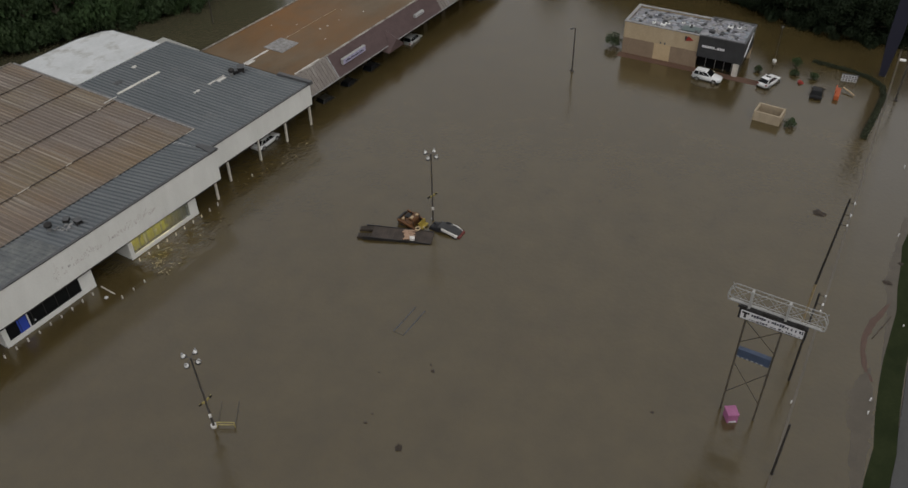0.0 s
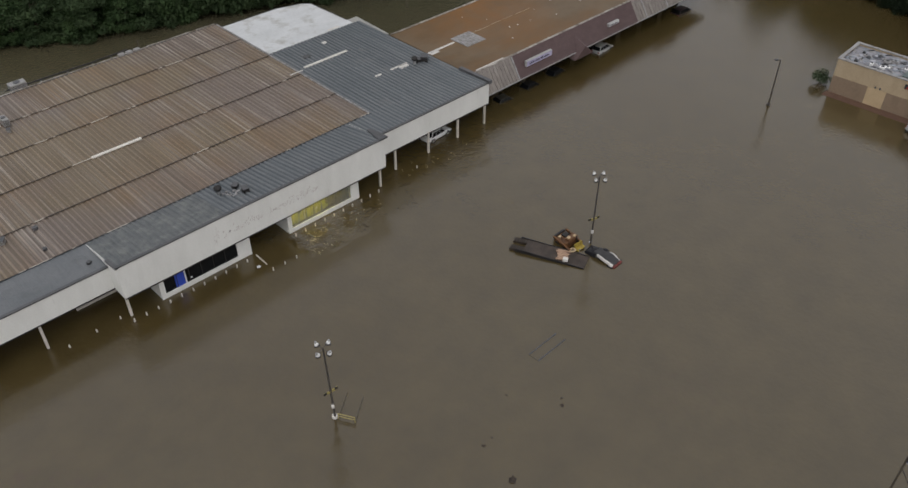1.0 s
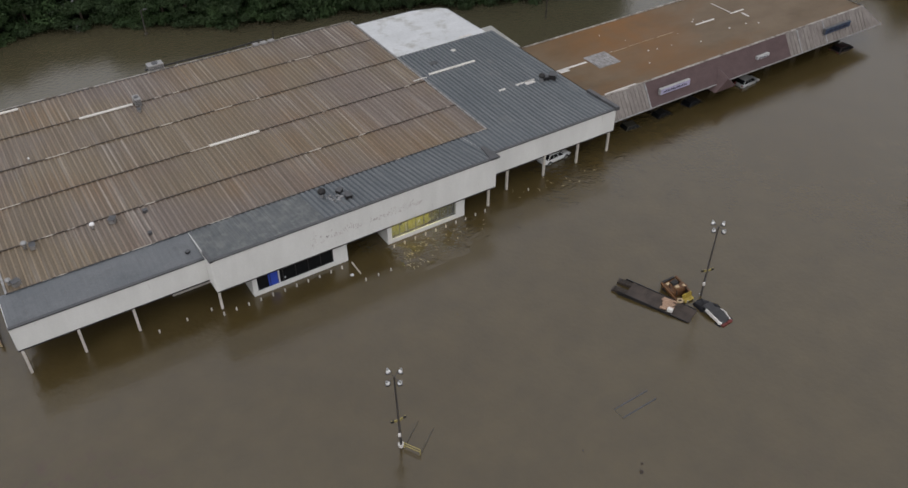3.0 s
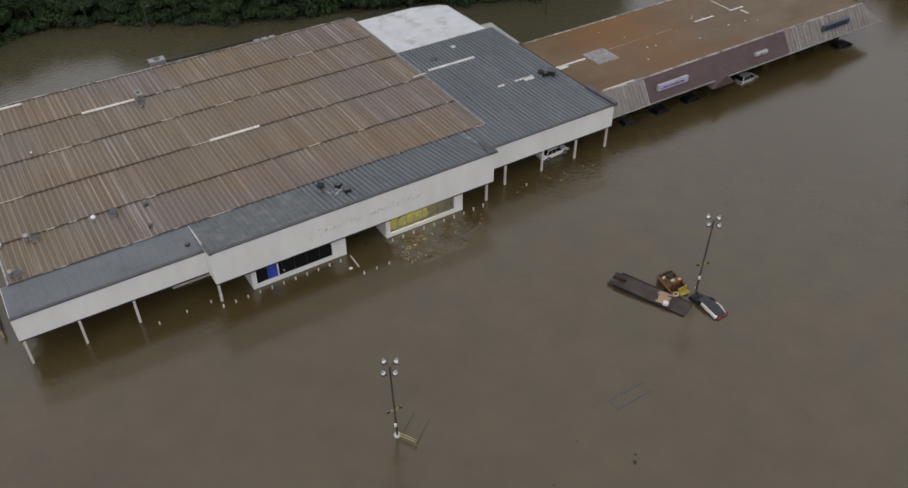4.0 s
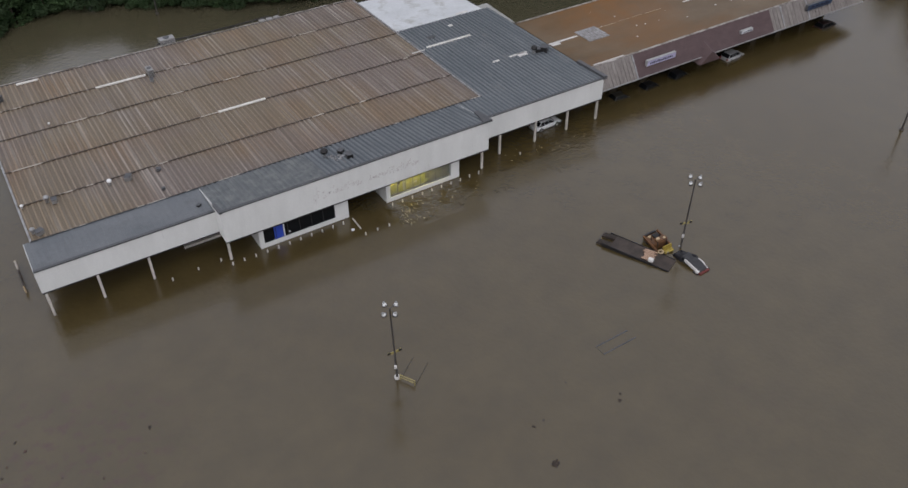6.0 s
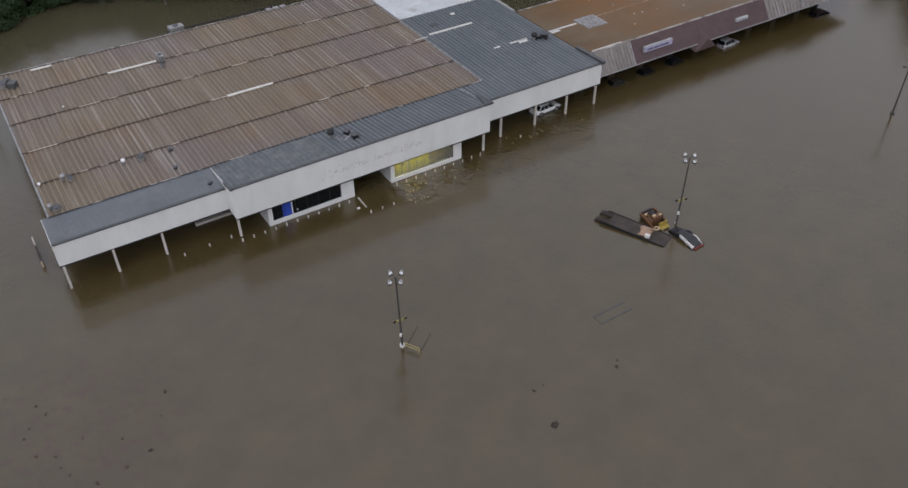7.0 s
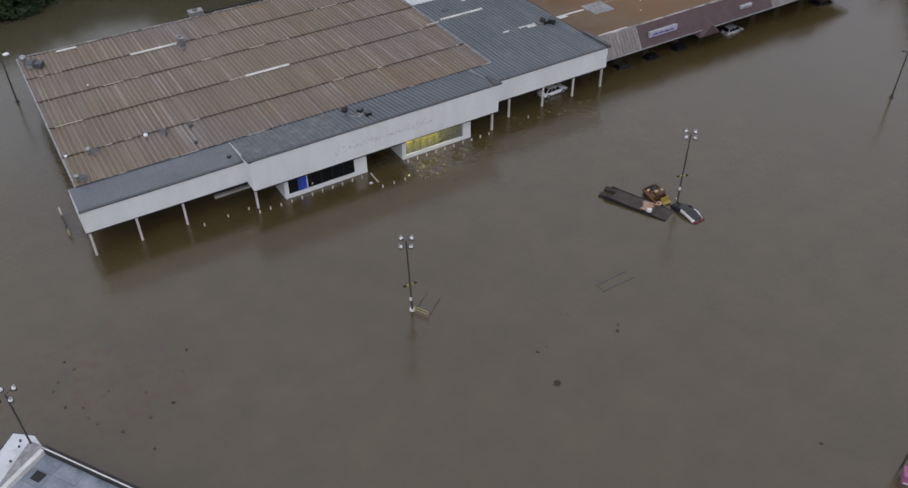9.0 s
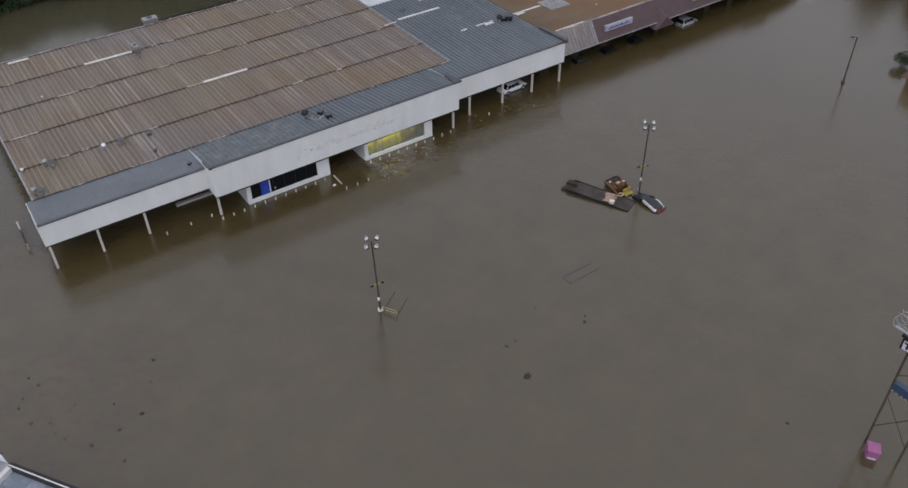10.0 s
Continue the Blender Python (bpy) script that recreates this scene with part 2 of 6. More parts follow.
M["charcoal"] = worn("charcoal_panel", (0.03, 0.031, 0.034), (0.042, 0.043, 0.046), 0.5)
M["brick_red"] = worn("red_brick_edge", (0.135, 0.078, 0.052), (0.11, 0.062, 0.042), 0.8)
M["green_cover"] = worn("gray_green_sheet", (0.13, 0.17, 0.16), (0.1, 0.13, 0.13), 0.6)
M["dull_red"] = worn("dull_red_paint", (0.16, 0.03, 0.025), (0.11, 0.025, 0.02), 0.5)
M["red"] = shader("red_paint", (0.28, 0.03, 0.022), 0.5)
M["orange"] = worn("orange_plastic", (0.45, 0.10, 0.03), (0.36, 0.08, 0.025), 0.5)
M["yellow"] = worn("machine_yellow", (0.17, 0.075, 0.022), (0.085, 0.036, 0.014), 0.5, 0.0, (1, 1, 1), 1.5, 6.0, 0.05, (0.1, 0.05, 0.025), (0.5, 0.65), 1.4)
M["yellow_sign"] = worn("yellow_sign_paint", (0.42, 0.35, 0.13), (0.3, 0.25, 0.09), 0.5)
M["black"] = worn("black_steel", (0.018, 0.017, 0.017), (0.03, 0.028, 0.027), 0.45, 0.2)
M["rubber"] = shader("tyre_rubber", (0.02, 0.02, 0.02), 0.85)
M["deck"] = worn("worn_trailer_deck", (0.036, 0.028, 0.023), (0.068, 0.052, 0.042), 0.7, 0.0, (1, 1, 1), 1.0, 5.0, 0.15)
M["steel"] = worn("galvanised_steel", (0.42, 0.42, 0.41), (0.30, 0.30, 0.3), 0.4, 0.6, (1, 1, 1), 2.0)
M["pole"] = worn("bronze_pole_paint", (0.06, 0.055, 0.05), (0.1, 0.09, 0.08), 0.55, 0.2, (1, 1, 0.3), 1.0)
M["leg_brown"] = worn("weathered_brown_steel", (0.062, 0.053, 0.04), (0.09, 0.076, 0.056), 0.65, 0.0, (1, 1, 0.2), 0.8)
M["reflector"] = shader("lamp_reflector", (0.85, 0.85, 0.84), 0.35)
M["lens"] = shader("lamp_lens", (0.55, 0.57, 0.58), 0.15)
M["concrete"] = worn("concrete", (0.45, 0.43, 0.39), (0.35, 0.33, 0.3), 0.85)
M["wood"] = worn("weathered_pole_wood", (0.022, 0.019, 0.017), (0.035, 0.03, 0.026), 0.8, 0.0, (3, 3, 0.3), 1.0)
M["wood_low"] = worn("ochre_pole_guard", (0.30, 0.23, 0.12), (0.22, 0.17, 0.1), 0.7)
M["navy"] = shader("navy_paint", (0.016, 0.017, 0.034), 0.6)
M["blue_panel"] = worn("blue_sign_panel", (0.05, 0.075, 0.13), (0.04, 0.057, 0.095), 0.5)
M["sign_white"] = worn("white_sign_face", (0.70, 0.70, 0.72), (0.6, 0.6, 0.62), 0.5)
M["lavender_sign"] = worn("lit_style_sign_face", (0.5, 0.47, 0.63), (0.38, 0.355, 0.52), 0.45)
M["truss"] = worn("pale_truss_paint", (0.4, 0.4, 0.39), (0.3, 0.3, 0.29), 0.6)
M["pink"] = worn("pink_sheet_metal", (0.38, 0.13, 0.27), (0.3, 0.1, 0.21), 0.5)
M["car_white"] = shader("white_car_paint", (0.82, 0.83, 0.83), 0.25)
M["car_silver"] = shader("silver_car_paint", (0.42, 0.43, 0.43), 0.28, 0.4)
M["car_mud"] = worn("mud_coated_car_paint", (0.03, 0.03, 0.024), (0.05, 0.047, 0.036), 0.4, 0.0, (1, 1, 1), 1.0)
M["car_dark"] = shader("dark_car_paint", (0.014, 0.014, 0.015), 0.3)
M["car_gray"] = shader("dull_gray_car_paint", (0.09, 0.095, 0.095), 0.35)
M["car_maroon"] = shader("dark_maroon_car_paint", (0.02, 0.011, 0.011), 0.4)
M["car_black"] = shader("black_truck_paint", (0.014, 0.014, 0.016), 0.25)
M["car_glass"] = shader("car_glass", (0.006, 0.007, 0.008), 0.12)
M["taillight"] = shader("red_taillight", (0.14, 0.012, 0.012), 0.3)
M["chrome"] = shader("chrome", (0.75, 0.75, 0.76), 0.2, 0.9)
M["leaf_a"] = worn("leaf_mid_green", (0.038, 0.068, 0.028), (0.054, 0.09, 0.035), 0.6, 0.0, (1, 1, 1), 0.4, 3.0, 0.0)
M["leaf_b"] = worn("leaf_dark_green", (0.034, 0.056, 0.026), (0.05, 0.078, 0.034), 0.6, 0.0, (1, 1, 1), 0.4, 3.0, 0.0)
M["hedge_leaf"] = worn("hedge_green", (0.026, 0.034, 0.014), (0.04, 0.048, 0.02), 0.7, 0.0, (1, 1, 1), 0.5, 3.0, 0.0)
# leaf copy for the restaurant's bank: its shade is put into this darker green
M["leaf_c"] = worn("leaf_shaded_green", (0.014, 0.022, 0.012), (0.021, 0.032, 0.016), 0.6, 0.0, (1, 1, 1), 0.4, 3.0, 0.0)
M["bark"] = worn("bark", (0.07, 0.055, 0.04), (0.11, 0.085, 0.065), 0.9)
M["grass"] = worn("wet_grass", (0.016, 0.023, 0.008), (0.026, 0.034, 0.013), 0.85, 0.0, (1, 1, 1), 0.4, 4.0, 0.2)
M["asphalt"] = worn("wet_asphalt", (0.05, 0.051, 0.05), (0.066, 0.066, 0.063), 0.35, 0.0, (0.3, 1, 1), 0.3, 6.0, 0.1)
M["mulch"] = worn("dark_debris", (0.03, 0.024, 0.018), (0.06, 0.045, 0.034), 0.85, 0.0, (1, 1, 1), 3.0)

M["torn_edge"] = worn("torn_edge_flashing", (0.46, 0.44, 0.4), (0.1, 0.08, 0.06), 0.6, 0.0, (1, 1, 1), 0.9, 8.0, 0.1)
M["yellow_bright"] = worn("bright_bucket_yellow", (0.42, 0.32, 0.05), (0.2, 0.14, 0.03), 0.5, 0.0, (1, 1, 1), 2.0)
M["soaked"] = worn("soaked_brown_litter", (0.082, 0.05, 0.038), (0.066, 0.042, 0.032), 0.75)
M["red_silt"] = worn("reddish_silt", (0.098, 0.056, 0.04), (0.078, 0.046, 0.033), 0.45, 0.0, (1, 1, 1), 0.7)
M["gray_silt"] = worn("gray_silted_paving", (0.1, 0.084, 0.062), (0.078, 0.066, 0.05), 0.4, 0.0, (1, 1, 1), 0.5, 4.0, 0.1)
M["scar"] = worn("grimy_letter_scar", (0.5, 0.47, 0.45), (0.62, 0.59, 0.57), 0.6, 0.0, (1, 1, 1), 1.2, 12.0, 0.1, (0.24, 0.23, 0.22), (0.62, 0.68), 1.1)
M["kerb"] = worn("silted_kerb", (0.1, 0.087, 0.066), (0.125, 0.108, 0.085), 0.4, 0.0, (0.4, 1, 1), 0.6)
M["rest_roof"] = worn("littered_gray_roof", (0.34, 0.34, 0.36), (0.20, 0.20, 0.22), 0.6, 0.0, (1, 1, 1), 0.8, 4.0, 0.1, (0.07, 0.075, 0.09), (0.52, 0.62), 0.9)
M["rest_pale"] = worn("weathered_pale_roofing", (0.42, 0.43, 0.47), (0.32, 0.33, 0.37), 0.6)
M["wood_pale"] = worn("pale_timber", (0.42, 0.28, 0.19), (0.34, 0.22, 0.15), 0.7)
M["hood_gray"] = worn("dull_dark_gray_paint", (0.026, 0.027, 0.029), (0.046, 0.046, 0.047), 0.6, 0.0, (1, 1, 1), 1.2)
M["mud_skin"] = worn("silt_coated_metal", (0.10, 0.085, 0.06), (0.085, 0.075, 0.055), 0.35)

glass = shader("shop_glass", (0.02, 0.022, 0.022), 0.04)
gb = glass.node_tree.nodes["Principled BSDF"]
gb.inputs["Transmission Weight"].default_value = 0.9
gb.inputs["Base Color"].default_value = (0.75, 0.78, 0.78, 1)
M["glass"] = glass
M["tinted"] = shader("tinted_shop_glass", (0.008, 0.009, 0.01), 0.08)
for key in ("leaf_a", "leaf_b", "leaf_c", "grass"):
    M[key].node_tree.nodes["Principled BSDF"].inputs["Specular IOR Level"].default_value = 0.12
for key in ("tinted", "car_glass", "car_dark", "car_gray", "car_black"):
    M[key].node_tree.nodes["Principled BSDF"].inputs["Specular IOR Level"].default_value = 0.22

# Silty flood water: the mud's own brown under a smooth reflecting surface.
wm = worn("silty_flood_water", MUD_A, MUD_B, 0.13, 0.0, (1, 1, 1), 0.035, 0.22, 0.0, MUD_C, (0.5, 0.75), 0.018, 0.0, (1, 1.6, 1))
wnod, wlnk = wm.node_tree.nodes, wm.node_tree.links
wb = wnod["Principled BSDF"]
wb.inputs["IOR"].default_value = 1.76
w_geo = wnod.new("ShaderNodeNewGeometry")
w_n1 = wnod.new("ShaderNodeTexNoise")
w_n1.inputs["Scale"].default_value = 1.8
w_n1.inputs["Detail"].default_value = 4
wlnk.new(w_geo.outputs["Position"], w_n1.inputs["Vector"])
w_bump = wnod.new("ShaderNodeBump")
# gusts ruffle a strip along the store front; elsewhere the water lies almost still
w_sep = wnod.new("ShaderNodeSeparateXYZ")
wlnk.new(w_geo.outputs["Position"], w_sep.inputs[0])


def w_range(sock, lo, hi, to_lo, to_hi):
    r = wnod.new("ShaderNodeMapRange")
    for key, val in (("From Min", lo), ("From Max", hi), ("To Min", to_lo), ("To Max", to_hi)):
        r.inputs[key].default_value = val
    wlnk.new(sock, r.inputs["Value"])
    return r.outputs[0]


def w_math(op, s0, s1):
    m = wnod.new("ShaderNodeMath")
    m.operation = op
    for i, s in enumerate((s0, s1)):
        if isinstance(s, float):
            m.inputs[i].default_value = s
        else:
            wlnk.new(s, m.inputs[i])
    return m.outputs[0]


w_gust = wnod.new("ShaderNodeTexNoise")
w_gust.inputs["Scale"].default_value = 0.16
w_gust.inputs["Detail"].default_value = 2
wlnk.new(w_geo.outputs["Position"], w_gust.inputs["Vector"])
w_band = w_math("MULTIPLY", w_range(w_sep.outputs["Y"], -7.0, -1.0, 0.0, 1.0), w_range(w_sep.outputs["Y"], 6.0, 9.0, 1.0, 0.0))
w_band = w_math("MULTIPLY", w_band, w_range(w_sep.outputs["X"], 50.0, 58.0, 1.0, 0.0))
w_band = w_math("MULTIPLY", w_band, w_range(w_gust.outputs["Fac"], 0.4, 0.56, 0.15, 1.0))


def w_spot(x, y, lo, hi, gain):
    d = wnod.new("ShaderNodeVectorMath")
    d.operation = "DISTANCE"
    d.inputs[1].default_value = (x, y, 0)
    wlnk.new(w_geo.outputs["Position"], d.inputs[0])
    return w_range(d.outputs["Value"], lo, hi, gain, 0.0)


# rain pours off the canopy in front of the lit window and chops the surface
w_tear = wnod.new("ShaderNodeTexNoise")
w_tear.inputs["Scale"].default_value = 0.42
w_tear.inputs["Detail"].default_value = 3
wlnk.new(w_geo.outputs["Position"], w_tear.inputs["Vector"])
w_pour = w_math("MULTIPLY", w_math("MULTIPLY", w_range(w_sep.outputs["Y"], -6.6, -4.0, 0.0, 1.0), w_range(w_sep.outputs["Y"], -1.6, -0.6, 1.0, 0.0)),
                w_math("MULTIPLY", w_range(w_sep.outputs["X"], 19.0, 20.5, 0.0, 1.0), w_range(w_sep.outputs["X"], 25.0, 32.0, 1.0, 0.0)))
w_pour = w_math("MULTIPLY", w_pour, w_range(w_tear.outputs["Fac"], 0.42, 0.6, 0.3, 1.9))
w_chop = w_math("ADD", w_pour, w_math("ADD", w_spot(47.5, -1.2, 0.8, 4.0, 0.9), w_spot(17.2, 0.5, 0.5, 2.2, 0.9)))
w_rough = w_math("ADD", w_math("ADD", w_math("MULTIPLY", w_band, 0.1), w_math("MULTIPLY", w_chop, w_range(w_gust.outputs["Fac"], 0.3, 0.6, 0.6, 1.0))), 0.08)
w_bump.inputs["Strength"].default_value = 1.0
wlnk.new(w_math("MULTIPLY", w_range(w_pour, 0.0, 0.6, 1.0, 0.15), w_math("ADD", w_math("MULTIPLY", w_band, 0.04), 0.16)), wb.inputs["Roughness"])
w_bump.inputs["Distance"].default_value = 0.32
w_n2 = wnod.new("ShaderNodeTexNoise")
w_n2.inputs["Scale"].default_value = 3.4
w_n2.inputs["Detail"].default_value = 2
wlnk.new(w_geo.outputs["Position"], w_n2.inputs["Vector"])
wlnk.new(w_math("ADD", w_math("MULTIPLY", w_n1.outputs["Fac"], w_rough), w_math("MULTIPLY", w_n2.outputs["Fac"], w_math("MULTIPLY", w_pour, 0.9))), w_bump.inputs["Height"])
wlnk.new(w_bump.outputs[0], wb.inputs["Normal"])
# behind the shops a greener, lighter colour is mixed in, offsetting dark tree reflections
w_back_lift = wnod.new("ShaderNodeMix")
w_back_lift.data_type = "RGBA"
w_back_lift.inputs["B"].default_value = (0.082, 0.075, 0.045, 1)
wlnk.new(wb.inputs["Base Color"].links[0].from_socket, w_back_lift.inputs["A"])
wlnk.new(w_math("MULTIPLY", w_range(w_sep.outputs["Y"], 20.0, 33.0, 0.0, 1.0), w_range(w_sep.outputs["X"], 10.0, 50.0, 0.8, 1.0)), w_back_lift.inputs["Factor"])
# reddish leaf litter and silt drift in the corner of the lot
w_lit = wnod.new("ShaderNodeTexNoise")
w_lit.inputs["Scale"].default_value = 0.8
w_lit.inputs["Detail"].default_value = 5
wlnk.new(w_geo.outputs["Position"], w_lit.inputs["Vector"])
w_litter = wnod.new("ShaderNodeMix")
w_litter.data_type = "RGBA"
w_litter.inputs["B"].default_value = (0.066, 0.032, 0.022, 1)
wlnk.new(w_back_lift.outputs["Result"], w_litter.inputs["A"])
wlnk.new(w_math("MULTIPLY", w_math("ADD", w_spot(-23.0, -19.0, 5.0, 13.0, 1.0), w_spot(33.0, -47.0, 1.0, 7.0, 0.25)), w_range(w_lit.outputs["Fac"], 0.5, 0.72, 0.0, 1.0)), w_litter.inputs["Factor"])
# paler colour over the drowned road: shallow paving, with sky reflection put in
w_road = wnod.new("ShaderNodeMix")
w_road.data_type = "RGBA"
w_road.inputs["B"].default_value = (0.09, 0.077, 0.056, 1)
wlnk.new(w_litter.outputs["Result"], w_road.inputs["A"])
w_side = w_math("SUBTRACT", w_sep.outputs["Y"], w_math("MULTIPLY", w_sep.outputs["X"], 0.042))
wlnk.new(w_math("MULTIPLY", w_range(w_side, -74.2, -72.4, 0.8, 0.0), w_range(w_sep.outputs["X"], 55.0, 85.0, 0.15, 1.0)), w_road.inputs["Factor"])
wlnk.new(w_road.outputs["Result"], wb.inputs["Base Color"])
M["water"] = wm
# tan of the glint streaks: window light on ripples put into a colour
M["foam"] = worn("tan_glint", (0.52, 0.45, 0.28), (0.32, 0.26, 0.14), 0.6, 0.0, (1, 1, 1), 1.5)

# ---- mesh helpers ----
def mesh_of(name, bm, mat, smooth=False):
    bmesh.ops.recalc_face_normals(bm, faces=bm.faces)
    me = bpy.data.meshes.new(name)
    bm.to_mesh(me)
    bm.free()
    me.materials.append(M[mat])
    if smooth:
        for p in me.polygons:
            p.use_smooth = True
    return me


def part(name, bm, mat, parent, label="", smooth=False):
    ob = new(name, mesh_of(name, bm, mat, smooth))
    ob.parent = parent
    return tagged(ob, label) if label else ob


def piece(name, me, parent, m=None):
    ob = new(name, me)
    ob.parent = parent
    if m is not None:
        ob.matrix_basis = m
    return ob


def thing(name, label, category, m=None, group="", kind=""):
    ob = new(name)
    ob.empty_display_size = 0.3
    if m is not None:
        ob.matrix_basis = m
    return tagged(ob, label, category, group, kind)


def solo(name, bm, mat, label, category, m=None, group="", kind="", smooth=False):
    ob = new(name, mesh_of(name, bm, mat, smooth))
    if m is not None:
        ob.matrix_basis = m
    return tagged(ob, label, category, group, kind)


def B():
    return bmesh.new()


def hexa(bm, pts):
    """A solid from eight corners: four below, four above, each ring in order."""
    v = [bm.verts.new(p) for p in pts]
    for f in ((3, 2, 1, 0), (4, 5, 6, 7), (0, 1, 5, 4), (1, 2, 6, 5), (2, 3, 7, 6), (3, 0, 4, 7)):
        bm.faces.new([v[i] for i in f])
    return bm


def box(bm, x0, x1, y0, y1, z0, z1):
    return hexa(bm, [(x0, y0, z0), (x1, y0, z0), (x1, y1, z0), (x0, y1, z0), (x0, y0, z1), (x1, y0, z1), (x1, y1, z1), (x0, y1, z1)])


def soft_box(bm, x0, x1, y0, y1, z0, z1, r=0.03, seg=2):
    b2 = bmesh.new()
    box(b2, x0, x1, y0, y1, z0, z1)
    bmesh.ops.bevel(b2, geom=list(b2.edges), offset=r, segments=seg, profile=0.5, affect="EDGES")
    me = bpy.data.meshes.new("tmp")
    b2.to_mesh(me)
    b2.free()
    bm.from_mesh(me)
    bpy.data.meshes.remove(me)
    return bm


def rod(bm, a, b, r, r2=None, seg=8):
    a, b = Vector(a), Vector(b)
    q = (b - a).to_track_quat("Z", "Y").to_matrix().to_4x4()
    m = Matrix.Translation((a + b) / 2) @ q
    bmesh.ops.create_cone(bm, cap_ends=True, segments=seg, radius1=r, radius2=r if r2 is None else r2, depth=(b - a).length, matrix=m)
    return bm


def prism(bm, outline, lo, hi, axis="x"):
    """Extrude a 2D outline from lo to hi along an axis."""
    def at(p, s):
        return {"x": (s, p[0], p[1]), "y": (p[0], s, p[1]), "z": (p[0], p[1], s)}[axis]
    a = [bm.verts.new(at(p, lo)) for p in outline]
    b = [bm.verts.new(at(p, hi)) for p in outline]
    bm.faces.new(a)
    bm.faces.new(b[::-1])
    k = len(outline)
    for i in range(k):
        bm.faces.new((a[i], b[i], b[(i + 1) % k], a[(i + 1) % k]))
    return bm


def ribbed(bm, x0, x1, p, q, pitch=0.61, rib=0.12, width=0.2, thick=0.05):
    """Standing-seam sheet from x0 to x1, running down from p = (y, z) to q = (y, z), with ribs and an underside."""
    n = max(1, round((x1 - x0) / pitch))
    step = (x1 - x0) / n
    prof = [(x0, 0.0)]
    for i in range(n):
        c = x0 + (i + 0.5) * step
        prof += [(c - width / 2, 0.0), (c - width / 4, rib), (c + width / 4, rib), (c + width / 2, 0.0)]
    prof.append((x1, 0.0))
    rows = []
    for y, z in (p, q):
        rows.append([bm.verts.new((x, y, z + h)) for x, h in prof])
    under = [[bm.verts.new((x, y, z - thick)) for x in (x0, x1)] for y, z in (p, q)]
    for i in range(len(prof) - 1):
        face = bm.faces.new((rows[0][i], rows[0][i + 1], rows[1][i + 1], rows[1][i]))
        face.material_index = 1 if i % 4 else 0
    bm.faces.new((under[0][0], under[1][0], under[1][1], under[0][1]))
    bm.faces.new(rows[0][::-1] + [under[0][0], under[0][1]])
    bm.faces.new(rows[1] + [under[1][1], under[1][0]])
    bm.faces.new((rows[0][0], rows[1][0], under[1][0], under[0][0]))
    bm.faces.new((rows[0][-1], under[0][1], under[1][1], rows[1][-1]))
    return bm


# ---- the flood and the land that shows above it ----
bm = B()
bmesh.ops.create_grid(bm, x_segments=8, y_segments=8, size=2500)
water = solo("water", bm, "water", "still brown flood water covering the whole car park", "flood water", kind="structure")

bm = B()
n_seg = 60
ring = []
for i in range(n_seg + 1):
    x = -60 + 240 * i / n_seg
    wob = 0.5 * math.sin(x * 0.31) + 0.35 * math.sin(x * 0.83 + 1)
    ring.append((x, -80.45 + 0.0625 * x + wob * 0.45, -82.35 + 0.06 * x + wob * 0.3))
for i in range(n_seg):
    x0, a0, b0 = ring[i]
    x1, a1, b1 = ring[i + 1]
    hexa(bm, [(x0, a0, -0.3), (x1, a1, -0.3), (x1, b1, -0.3), (x0, b0, -0.3), (x0, a0, 0.02), (x1, a1, 0.02), (x1, b1, 0.22), (x0, b0, 0.22)])
solo("grass_verge", bm, "grass", "wet green grass verge along the flooded road", "verge", kind="structure")
bm = B()
hexa(bm, [(-400, -119, -0.3), (600, -59, -0.3), (600, -46.45, -0.3), (-400, -106.45, -0.3), (-400, -119, 0.12), (600, -59, 0.12), (600, -46.45, 0.12), (-400, -106.45, 0.12)])
solo("road", bm, "asphalt", "wet gray asphalt road beyond the verge", "road", kind="structure")
bm = B()
hexa(bm, [(20, -71.95, -0.2), (125, -67.35, -0.2), (125, -67.1, -0.2), (20, -71.7, -0.2), (20, -71.95, 0.012), (125, -67.35, 0.012), (125, -67.1, 0.012), (20, -71.7, 0.012)])
solo("kerb", bm, "kerb", "concrete kerb just awash at the car park's edge", "kerb", kind="structure")

# ---- the supermarket ----
Z = 6.0
store = thing("supermarket_building", "long flooded supermarket with rusted metal roof and white fascia", "building")
bm = B()
box(bm, -18.1, 38.2, 6.6, 43.6, -2, 5.7)
part("wall", bm, "wall", store, "block wall standing in the flood")
bm = B()
box(bm, 38.2, 53.4, 6.6, 39.4, -2, 5.6)
part("wall", bm, "wall", store)

# roof of five overlapping bands of panels
bands = [(6.55, 13.9), (13.9, 21.6), (21.6, 29.35), (29.35, 36.75), (36.75, 43.9)]
XL, XR, NP = -18.55, 38.35, 31
pw = (XR - XL) / NP
